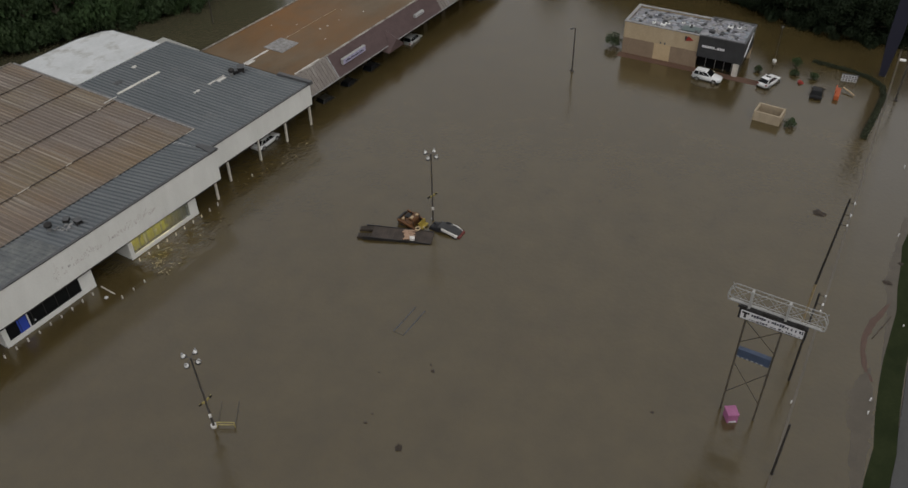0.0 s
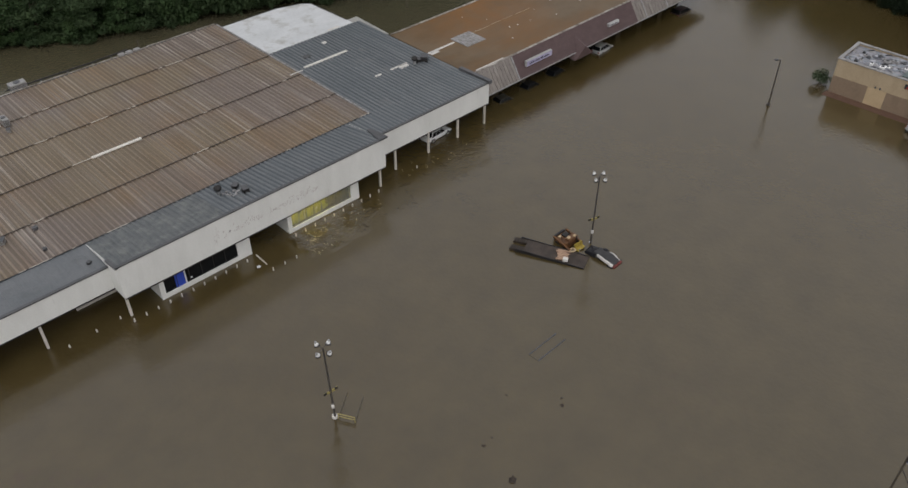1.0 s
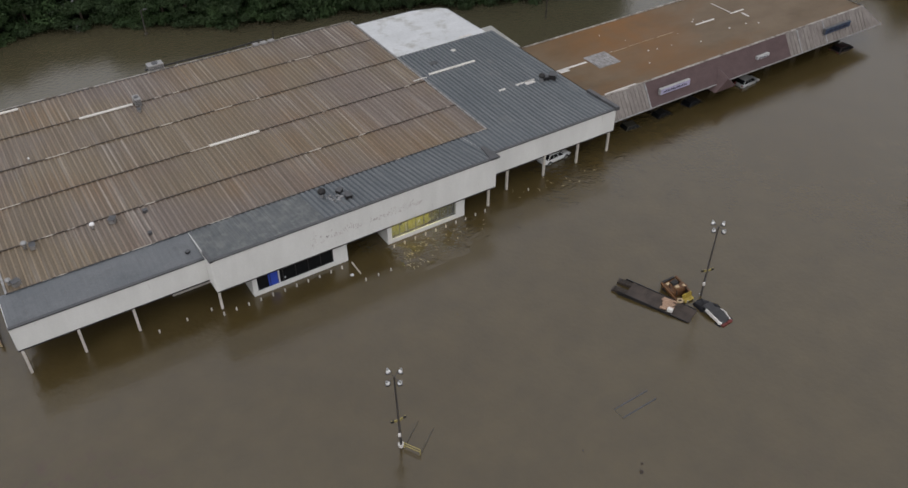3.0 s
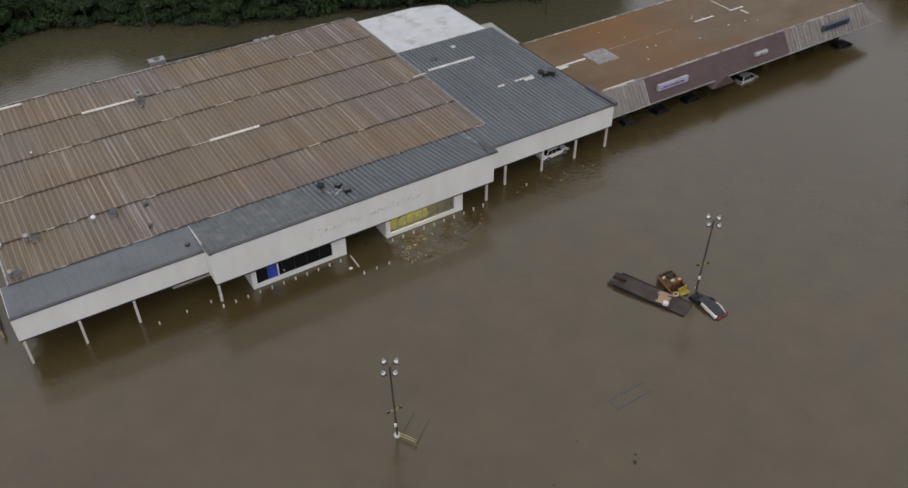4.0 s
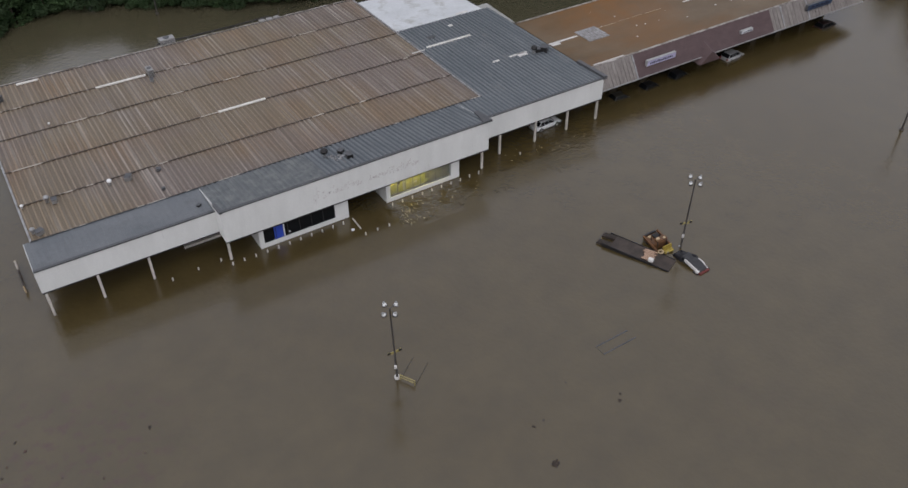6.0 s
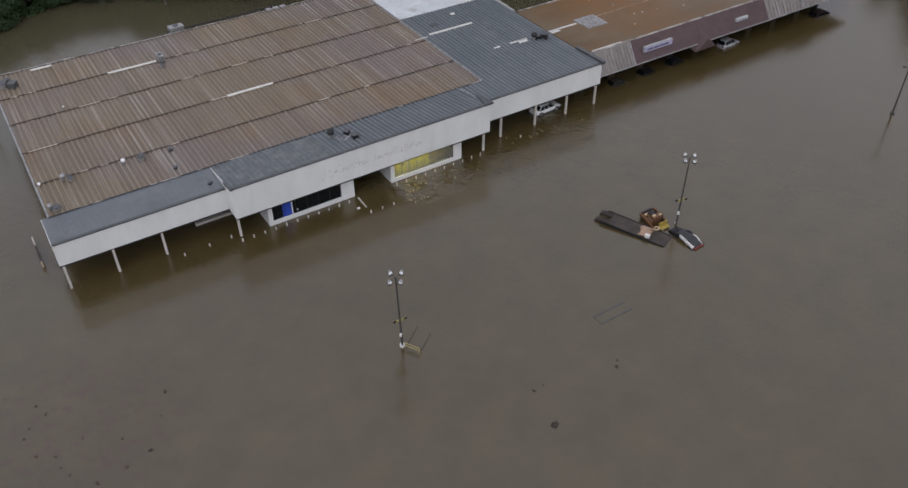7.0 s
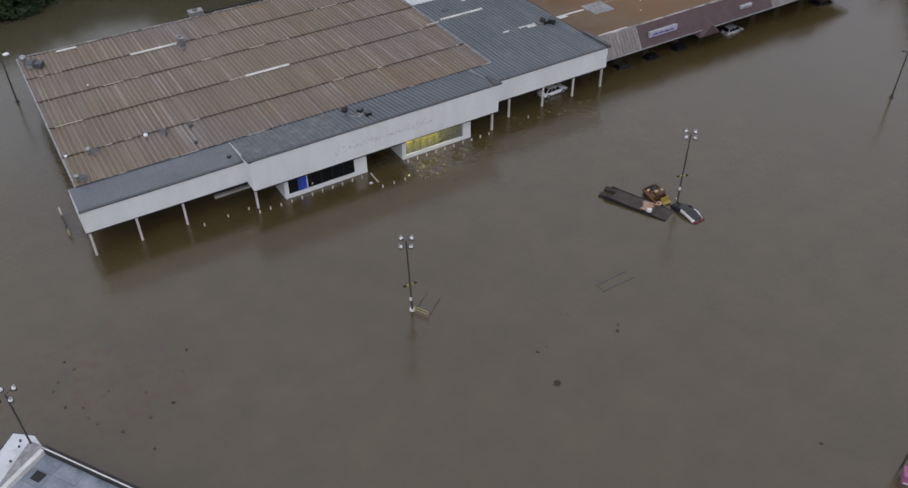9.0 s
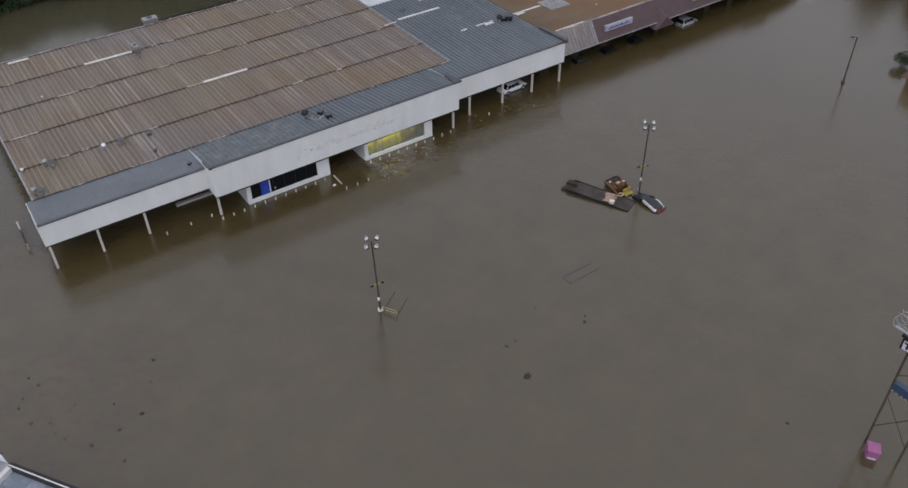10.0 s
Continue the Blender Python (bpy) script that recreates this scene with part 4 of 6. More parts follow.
part("soffit", bm, "soffit", mall)
bm = B()
box(bm, X0, X1 + 3.1, 2.66, 2.79, 2.96, 3.08)
part("drip_edge", bm, "patch_gray", mall)
for i in range(9):
    bm = B()
    a = 57.5 + i * 6.1
    box(bm, a, a + 4.6, 6.88, 6.97, -0.5, 2.6)
    part("shop_front", bm, "car_glass", mall)
# little gable over the mall's entrance
bm = B()
hexa(bm, [(75.2, 1.9, 2.3), (79.5, 1.9, 2.3), (79.5, 4.4, 2.4), (75.2, 4.4, 2.4), (77.4, 1.9, 3.9), (77.5, 1.9, 3.9), (77.5, 4.8, 5.2), (77.3, 4.8, 5.2)])
part("gable", bm, "maroon", mall)


def wall_sign(x0, x1, z0, z1, mat, label):
    s = thing("wall_sign", label, "sign", pose((x0 + x1) / 2, 3.45, z0))
    w, h = (x1 - x0) / 2, z1 - z0
    bm = B()
    soft_box(bm, -w, w, -0.15, 0.3, 0, h, 0.04)
    part("box", bm, "truss" if mat != "blue_panel" else "trim", s)
    bm = B()
    box(bm, -w + 0.07, w - 0.07, -0.18, -0.148, 0.07, h - 0.07)
    part("face", bm, mat, s)
    n = 13
    for i in range(n):
        bm = B()
        a = -w * 0.8 + 1.6 * w * i / n
        box(bm, a, a + 1.0 * w / n, -0.2, -0.178, h * 0.32, h * (0.66 if i % 3 else 0.52))
        part("letter_bar", bm, "navy", s)
    return s


wall_sign(65.4, 71.1, 4.2, 5.12, "lavender_sign", "pale lavender shop sign on the maroon mansard")
wall_sign(85.0, 87.6, 4.22, 4.75, "sign_white", "small white shop sign on the maroon mansard")
wall_sign(100.2, 106.3, 4.36, 5.35, "blue_panel", "blue and white shop sign on gray mansard")
bm = B()
box(bm, 61.2, 65.1, 11.4, 15.1, ZM, ZM + 0.07)
for i in range(7):
    for j in range(5):
        box(bm, 61.3 + i * 0.54, 61.7 + i * 0.54, 11.5 + j * 0.72, 12.05 + j * 0.72, ZM + 0.07, ZM + 0.12)
part("roof_patch", bm, "patch_gray", mall, "pale gray gridded repair patch")
for x0, x1, y, w in ((55.4, 60.8, 13.9, 0.35), (55.6, 57.2, 13.5, 0.7), (65.2, 68.9, 14.3, 0.07), (69.3, 71.6, 14.42, 0.06), (72.0, 74.4, 14.45, 0.05), (74.9, 78.3, 14.4, 0.09), (83.1, 87.1, 14.4, 0.28), (90.8, 93.8, 14.45, 0.28), (91.0, 91.14, 16.8, 4.0), (92.35, 92.7, 12.9, 1.5), (56.9, 62.4, 5.3, 0.3)):
    bm = B()
    box(bm, x0, x1, y - w / 2, y + w / 2, ZM, ZM + 0.06)
    part("coating_streak", bm, "streak_tan" if 65 < x0 < 80 else "patch_white", mall)
bm = B()
for i in range(16):
    a, b = random.uniform(62, 92), random.uniform(5.5, 20)
    s = random.uniform(0.08, 0.25)
    box(bm, a, a + s, b, b + s, ZM, ZM + 0.05)
tagged(part("roof_litter", bm, "patch_white", mall), "small pale scraps scattered on the roof", kind="stuff")

# ---- the small restaurant across the car park ----
REST_AT = pose(98.95, -28.0, 0, 0, 0, 3.0) @ pose(-97, 28, 0)
rest = thing("restaurant_building", "tan and charcoal fast-food restaurant standing in shallow flood", "building", REST_AT)
RX, RB, RL, RM, RR, RZ = 97.0, 104.3, -28.0, -40.2, -47.2, 5.35
bm = B()
box(bm, RX, RX + 0.3, RM, RL, 2.7, RZ)
part("wall", bm, "stucco_tan", rest, "tan stucco upper wall")
bm = B()
box(bm, RX - 0.05, RX + 0.3, RM, -35.9, -1, 2.7)
part("wall_base", bm, "stucco_brown", rest, "brown stucco lower wall")
bm = B()
box(bm, RX - 0.05, RX + 0.3, -33.2, RL, -1, 2.7)
part("wall_base", bm, "stucco_brown", rest)
bm = B()
box(bm, RX - 0.03, RX + 0.3, -35.9, -33.2, -1, 2.7)
part("door", bm, "stucco_pale", rest, "pale double service door")
for y in (-34.2, -34.9):
    bm = B()
    box(bm, RX - 0.09, RX - 0.03, y - 0.12, y + 0.12, 2.8, 3.1)
    part("wall_light", bm, "trim", rest)
bm = B()
box(bm, RX + 0.3, RB, RL - 0.3, RL, -1, RZ)
part("wall", bm, "stucco_tan", rest)
bm = B()
box(bm, RB - 0.3, RB, RR, RL - 0.3, -1, RZ)
part("wall", bm, "stucco_tan", rest)
bm = B()
box(bm, RX - 0.45, RB, RR, RM, 2.2, 5.6)
part("tower", bm, "charcoal", rest, "charcoal panelled front over the entrance")
bm = B()
box(bm, RX + 1.1, RB - 0.3, RR + 0.5, RM, -1, 2.2)
part("entrance_glazing", bm, "car_glass", rest, "dark entrance glazing")
for y in (-41.5, -43.0, -44.4, -45.6):
    bm = B()
    box(bm, RX + 1.03, RX + 1.1, y - 0.04, y + 0.04, -1, 2.2)
    part("mullion", bm, "steel", rest)
bm = B()
box(bm, RX - 0.4, RX + 0.5, -46.8, -46.0, -1, 2.2)
part("pillar", bm, "offwhite", rest, "pale stone pillar under the canopy")
bm = B()
box(bm, RX + 0.3, RB - 0.3, RM, RL - 0.3, RZ - 0.4, RZ - 0.25)
part("roof_deck", bm, "rest_roof", rest)
bm = B()
box(bm, RX - 0.2, RB - 0.25, RR + 0.25, RM, 5.6, 5.63)
part("tower_roof", bm, "rest_roof", rest)
for x0, x1, y0, y1, z1 in ((RX - 0.1, RX + 0.4, RM, RL + 0.1, RZ), (RX + 0.4, RB + 0.1, RL - 0.4, RL + 0.1, RZ), (RB - 0.4, RB + 0.1, RM, RL - 0.4, RZ),
                           (RX - 0.5, RX - 0.2, RR - 0.05, RM, 5.6), (RB - 0.25, RB + 0.05, RR - 0.05, RM, 5.6), (RX - 0.2, RB - 0.25, RR - 0.05, RR + 0.25, 5.6)):
    bm = B()
    box(bm, x0, x1, y0, y1, z1, z1 + 0.13)
    part("parapet_cap", bm, "patch_gray" if z1 < 5.5 else "trim", rest)
for i in range(9):
    bm = B()
    y = -40.85 - i * 0.39
    box(bm, RX - 0.5, RX - 0.45, y - 0.34, y, 3.85, 4.2 if i != 5 else 3.95)
    part("letter_bar", bm, "sign_white", rest)
bm = B()
prism(bm, [(-38.1, 4.1), (-39.3, 4.4), (-38.4, 4.95)], RX - 0.08, RX - 0.0, "x")
part("emblem", bm, "red", rest, "plain red wall emblem")
bm = B()
box(bm, RX - 0.07, RX - 0.01, -38.3, -37.9, 4.15, 4.85)
part("emblem_edge", bm, "charcoal", rest)
bm = B()
hexa(bm, [(97.6, RR - 0.14, 3.1), (98.2, RR - 0.14, 3.1), (98.2, RR, 3.1), (97.6, RR, 3.1), (101.5, RR - 0.14, 5.3), (102.1, RR - 0.14, 5.3), (102.1, RR, 5.3), (101.5, RR, 5.3)])
part("side_sign", bm, "sign_white", rest, "slanted white sign on the end wall")
bm = B()
box(bm, RX - 1.7, RX - 0.06, -51.5, RL + 0.3, -0.8, 0.025)
part("brick_walk", bm, "brick_red", rest, "red brick walk just awash")
rs = random.Random(5)
for i in range(24):
    x, y = rs.uniform(RX + 1.2, RB - 1.3), rs.uniform(RR + 1, RL - 1.2)
    z = 5.63 if y < RM - 0.3 else RZ - 0.25
    sx, sy, sz = rs.uniform(0.3, 1.0), rs.uniform(0.3, 1.0), rs.uniform(0.12, 0.4)
    if RM - 0.9 < y < RM + 0.9:
        continue
    ac = thing("rooftop_unit", rs.choice(("gray rooftop fan unit on the restaurant", "steel rooftop cooling unit on the restaurant")), "rooftop unit", REST_AT @ pose(x, y, z), group="restaurant rooftop units")
    bm = B()
    soft_box(bm, -sx / 2, sx / 2, -sy / 2, sy / 2, 0, sz, 0.04, 1)
    part("housing", bm, rs.choice(("steel", "reflector", "trim", "patch_gray", "charcoal")), ac)
    bm = B()
    rod(bm, (0, 0, sz - 0.01), (0, 0, sz + 0.12), min(sx, sy) * 0.32, seg=10)
    part("fan", bm, "trim", ac)

for mat, count, label in (("rest_pale", 60, "pale torn roofing scraps"), ("charcoal", 60, "dark torn roofing scraps"), ("near_roof", 70, "blue-gray torn roofing scraps"), ("patch_gray", 60, "gray torn roofing scraps")):
    bm = B()
    for i in range(count):
        x, y = rs.uniform(RX + 0.5, RB - 0.6), rs.uniform(RR + 0.4, RL - 0.5)
        z = 5.632 if y < RM else RZ - 0.249
        if RM - 0.6 < y < RM + 0.6:
            continue
        u, v, a = rs.uniform(0.1, 0.7), rs.uniform(0.06, 0.3), rs.uniform(0, 3.1)
        ca, sa = math.cos(a), math.sin(a)
        ring = [(x + p * u * ca - q * v * sa, y + p * u * sa + q * v * ca) for p, q in ((-1, -1), (1, -0.7), (0.8, 1), (-0.7, 0.8))]
        hexa(bm, [(*p, z) for p in ring] + [(*p, z + rs.uniform(0.03, 0.09)) for p in ring])
    tagged(part("roof_litter", bm, mat, rest), label, kind="stuff")
bm = B()
soft_box(bm, RX + 1.2, RX + 3.0, RM + 0.5, RM + 3.4, RZ - 0.25, RZ - 0.05, 0.04)
part("roof_cover", bm, "green_cover", rest, "gray-green roof cover")


# ---- vehicles ----
def car(name, label, paint, m, L=4.8, W=1.85, H=1.5, cab=(0.16, 0.74), hood=0.92, rake=(0.35, 0.75), rail=False, tail="taillight", sunroof=False):
    """A car with its nose towards +x, wheels on z = 0. cab: where the cabin's foot begins and ends, from the tail, as shares of the length."""
    c = thing(name, label, "car", m)
    h = L / 2
    x0, x1 = -h + cab[0] * L, -h + cab[1] * L
    tops = [(0.0, hood - 0.2, 0.8), (0.03, hood - 0.05, 0.9), (0.1, hood + 0.01, 0.97), (cab[0] + 0.05, hood + 0.04, 1.0), (0.5, hood + 0.05, 1.0), (cab[1], hood + 0.03, 1.0),
            (0.82, hood - 0.05, 0.98), (0.91, hood - 0.13, 0.93), (0.97, hood - 0.26, 0.84), (1.0, hood - 0.42, 0.72)]
    bm = B()
    loops = []
    for f, top, wide in tops:
        w, x = wide * W / 2, -h + f * L
        low = 0.3 if 0.05 < f < 0.95 else 0.42
        half = [(w * 0.8, low), (w * 0.98, low + 0.1), (w, (low + top) * 0.5), (w * 0.97, top - 0.12), (w * 0.86, top - 0.02), (w * 0.45, top + 0.02)]
        loops.append([bm.verts.new((x, y, z)) for y, z in half] + [bm.verts.new((x, -y, z)) for y, z in half[::-1]])
    for la, lb in zip(loops, loops[1:]):
        for i in range(12):
            bm.faces.new((la[i], la[(i + 1) % 12], lb[(i + 1) % 12], lb[i]))
    bm.faces.new(loops[0])
    bm.faces.new(loops[-1][::-1])
    part("body", bm, paint, c, smooth=True)
    bm = B()
    box(bm, -h + 0.1, h - 0.12, -W / 2 + 0.03, W / 2 - 0.03, 0.22, 0.44)
    part("lower_trim", bm, "rubber", c)
    for xw in (-h + 0.95, h - 0.92):
        for s in (-1, 1):
            bm = B()
            rod(bm, (xw, s * (W / 2 - 0.25), 0.36), (xw, s * (W / 2 - 0.005), 0.36), 0.43, seg=16)
            part("wheel_arch", bm, "rubber", c)
    a0, a1 = x0 + rake[0], x1 - rake[1]
    wt, wb_ = W / 2 - 0.22, W / 2 - 0.06
    z0 = hood + 0.0
    bm = B()
    hexa(bm, [(x0, -wb_, z0), (x1, -wb_, z0), (x1, wb_, z0), (x0, wb_, z0), (a0, -wt, H), (a1, -wt, H), (a1, wt, H), (a0, wt, H)])
    bmesh.ops.bevel(bm, geom=list(bm.edges), offset=0.1, segments=3, profile=0.5, affect="EDGES")
    part("cabin", bm, paint, c, smooth=True)

    def pane(nm, pts):
        bm = B()
        v = [Vector(p) for p in pts]
        nrm = (v[1] - v[0]).cross(v[2] - v[0]).normalized() * 0.012
        cen = sum(v, Vector()) / 4
        if nrm.dot(cen - Vector((0, 0, H * 0.5))) < 0:
            nrm = -nrm
        hexa(bm, [p - nrm for p in v] + [p + nrm for p in v])
        part(nm, bm, "car_glass", c)

    def lerp(a, b, t):
        return a + (b - a) * t
    lo, hi = 0.03, 0.93
    zl, zh = lerp(z0, H, lo), lerp(z0, H, hi)
    wl_, wh = lerp(wb_, wt, lo) - 0.07, lerp(wb_, wt, hi) - 0.06
    pane("windshield", [(lerp(x1, a1, lo), -wl_, zl), (lerp(x1, a1, lo), wl_, zl), (lerp(x1, a1, hi), wh, zh), (lerp(x1, a1, hi), -wh, zh)])
    pane("rear_window", [(lerp(x0, a0, lo), -wl_, zl), (lerp(x0, a0, lo), wl_, zl), (lerp(x0, a0, hi), wh, zh), (lerp(x0, a0, hi), -wh, zh)])
    for s in (-1, 1):
        xa0, xa1 = lerp(x0, a0, lo) + 0.12, lerp(x1, a1, lo) - 0.15
        xb0, xb1 = lerp(x0, a0, hi) + 0.12, lerp(x1, a1, hi) - 0.08
        yl, yh = s * lerp(wb_, wt, lo), s * lerp(wb_, wt, hi)
        for f0, f1 in ((0.0, 0.32), (0.35, 0.64), (0.67, 1.0)):
            pane("side_window", [(lerp(xa0, xa1, f0), yl, zl), (lerp(xa0, xa1, f1), yl, zl), (lerp(xb0, xb1, f1), yh, zh), (lerp(xb0, xb1, f0), yh, zh)])
        bm = B()
        soft_box(bm, h - 0.36, h - 0.015, s * (W / 2 - 0.28) - 0.2, s * (W / 2 - 0.28) + 0.2, hood - 0.42, hood - 0.27, 0.03, 1)
        part("headlight", bm, "lens", c)
        bm = B()
        soft_box(bm, -h - 0.02, -h + 0.1, s * (W / 2 - 0.2) - 0.16, s * (W / 2 - 0.2) + 0.16, hood - 0.3, hood - 0.05, 0.02, 1)
        part("taillight", bm, tail, c)
        bm = B()
        soft_box(bm, x1 - 0.35, x1 - 0.15, s * (W / 2 + 0.08) - 0.1, s * (W / 2 + 0.08) + 0.1, hood + 0.03, hood + 0.18, 0.03, 1)
        part("mirror", bm, paint, c)
        for xw in (-h + 0.95, h - 0.92):
            wheel = part("wheel", rod(B(), (xw, s * (W / 2 - 0.2), 0.34), (xw, s * (W / 2 + 0.01), 0.34), 0.34, seg=16), "rubber", c)
            part("rim", rod(B(), (xw, s * (W / 2), 0.34), (xw, s * (W / 2 + 0.025), 0.34), 0.21, seg=12), "steel", wheel)
        if rail:
            bm = B()
            rod(bm, (a0 + 0.2, s * (wt - 0.06), H + 0.05), (a1 - 0.2, s * (wt - 0.06), H + 0.05), 0.025, seg=6)
            part("roof_rail", bm, "trim", c)
    if sunroof:
        bm = B()
        soft_box(bm, (a0 + a1) / 2, a1 - 0.25, -wt * 0.6, wt * 0.6, H - 0.02, H + 0.015, 0.01, 1)
        part("sunroof", bm, "car_glass", c)
    return c


car("suv", "white sport utility car with tinted glass in shallow flood", "car_white", pose(96.70, -43.10, -0.18, 0, 0, -91), 4.5, 1.9, 1.62, (0.02, 0.7), 1.06, (0.35, 0.95), True)
car("suv", "white sport utility car parked aslant beside the restaurant", "car_white", pose(100.10, -51.70, -0.2, 0, 0, -15), 4.3, 1.8, 1.55, (0.04, 0.72), 1.02, (0.5, 0.95), True, "taillight", True)
car("sedan", "white car half sunk under the store canopy", "car_white", pose(47.5, 3.75, -0.28, 0, -1, 3), 4.7, 1.85, 1.5, (0.12, 0.76), 0.95, (0.5, 0.85))
car("sedan", "silver car half sunk before the shops", "car_silver", pose(85.3, 4.3, -0.55, 0, 0, 4), 4.2, 1.7, 1.55, (0.05, 0.76), 1.0, (0.4, 0.75), True)
car("sedan", "mud-coated olive car sunk to its windows before the shops", "car_mud", pose(61.9, 4.3, -1.0, 0, 0, -4), 4.5, 1.8, 1.45, (0.12, 0.75), 0.92, (0.5, 0.8))
car("sedan", "dark car sunk beneath the maroon mansard", "car_dark", pose(67.9, 4.4, -0.95, 0, 0, 2), 4.5, 1.8, 1.45, (0.12, 0.75), 0.92, (0.5, 0.8))
car("sedan", "dark car sunk to its roof by the shop entrance", "car_dark", pose(74.0, 4.5, -0.92, 0, 0, 5), 4.7, 1.85, 1.5, (0.12, 0.75), 0.92, (0.5, 0.8))
car("sedan", "dark maroon car sunk at the end of the shops", "car_maroon", pose(107.6, 3.9, -0.88, 0, 0, 0), 4.9, 1.9, 1.55, (0.08, 0.76), 0.98, (0.4, 0.8))
car("sedan", "dark car sunk to its roof near the hedge", "car_dark", pose(100.4, -58.83, -0.45, 0, 0, 6), 3.7, 1.8, 1.5, (0.1, 0.78), 0.95, (0.4, 0.7), False, "rubber")

# ---- dumpster pen, bins and planting by the restaurant ----
pen = thing("dumpster_enclosure", "tan walled dumpster enclosure open at the top", "enclosure", pose(89.45, -54.55, 0, 0, 0, -1))
for x0, x1, y0, y1 in ((-1.5, 1.4, -1.9, -1.65), (-1.5, 1.4, 1.65, 1.9), (-1.5, -1.25, -1.65, 1.65), (1.15, 1.4, -1.65, 1.65)):
    bm = B()
    soft_box(bm, x0, x1, y0, y1, -1, 1.45, 0.03, 1)
    part("wall", bm, "pen_tan", pen)
bm = B()
box(bm, -1.25, 1.15, -1.65, 1.65, 0.02, 0.1)
part("muddy_floor", bm, "mulch", pen)


def leaf_mesh(name, spots, per, leaf, mat, seed, flat=0.75):
    """Small leaf blades scattered in clumps about the given spots (x, y, z, radius), as one mesh."""
    r = np.random.RandomState(seed)
    vs, fs = [], []
    for x, y, z, rad in spots:
        n = max(6, int(per * rad * rad))
        d = r.normal(size=(n, 3))
        d /= np.linalg.norm(d, axis=1)[:, None]
        pos = d * (rad * r.uniform(0.45, 1.12, n) ** 0.6)[:, None]
        pos[:, 2] *= flat
        pos += (x, y, z)
        u = r.normal(size=(n, 3))
        u /= np.linalg.norm(u, axis=1)[:, None]
        w = np.cross(u, d + r.normal(size=(n, 3)) * 0.5)
        w /= np.linalg.norm(w, axis=1)[:, None] + 1e-9
        s = leaf * r.uniform(0.6, 1.4, n)[:, None]
        base = len(vs)
        quad = np.stack([pos - u * s, pos - w * s * 0.6, pos + u * s, pos + w * s * 0.6], 1).reshape(-1, 3)
        vs.extend(quad.tolist())
        fs.extend([(base + 4 * i, base + 4 * i + 1, base + 4 * i + 2, base + 4 * i + 3) for i in range(n)])
    me = bpy.data.meshes.new(name)
    me.from_pydata(vs, [], fs)
    me.materials.append(M[mat])
    return me


def make_tree(seed, h, spread, mat):
    """A trunk with limbs, and a crown of leaf clumps round the limbs' ends. Built at the origin."""
    r = random.Random(seed)
    t = thing("tree", "dense green tree standing in flood water", "tree", group="tree line")
    bm = B()
    rod(bm, (0, 0, -1), (0, 0, h * 0.5), 0.22, 0.14)
    rod(bm, (0, 0, h * 0.5), (r.uniform(-0.4, 0.4), r.uniform(-0.4, 0.4), h * 0.85), 0.14, 0.05)
    spots = [(0, 0, h * 0.88, spread * 0.45)]
    for i in range(13):
        a = i * 2.4 + r.uniform(-0.4, 0.4)
        zz = h * r.uniform(0.22, 0.78)
        d = spread * r.uniform(0.45, 1.0) * (1.15 - 0.5 * zz / h)
        end = (math.cos(a) * d, math.sin(a) * d, zz + r.uniform(0.2, 1.2))
        rod(bm, (0, 0, zz * 0.8), end, 0.09, 0.03, 5)
        spots.append((*end, spread * r.uniform(0.28, 0.46)))
        spots.append((end[0] * 0.6 + r.uniform(-0.6, 0.6), end[1] * 0.6 + r.uniform(-0.6, 0.6), end[2] + r.uniform(0, 1), spread * r.uniform(0.22, 0.4)))
    for i in range(12):
        a = i * 0.524 + r.uniform(-0.2, 0.2)
        d = spread * r.uniform(0.55, 1.05)
        spots.append((math.cos(a) * d, math.sin(a) * d, r.uniform(0.3, 2.2), spread * r.uniform(0.24, 0.4)))
    part("trunk", bm, "bark", t)
    piece("crown", leaf_mesh("crown", spots, 150, 0.2, mat, seed), t)
    return t


protos = [make_tree(11, 9.0, 3.4, "leaf_a"), make_tree(12, 10.5, 3.8, "leaf_b"), make_tree(13, 7.5, 3.0, "leaf_b"), make_tree(14, 8.5, 3.6, "leaf_a"), make_tree(15, 11.5, 4.0, "leaf_b")]
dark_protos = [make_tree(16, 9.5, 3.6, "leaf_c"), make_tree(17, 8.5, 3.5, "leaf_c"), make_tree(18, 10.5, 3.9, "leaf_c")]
rt = random.Random(3)
spots = []
# the wooded bank behind the store, then the one behind the restaurant
bank = [(-70, 82), (-40, 75), (-19, 73.6), (-13, 75.2), (-6, 78.6), (2, 78.9), (9, 75), (17.5, 69.6), (26.5, 64.3), (36, 61), (46, 57.5), (57, 54), (67, 49), (76, 45.5), (92, 52), (115, 60)]
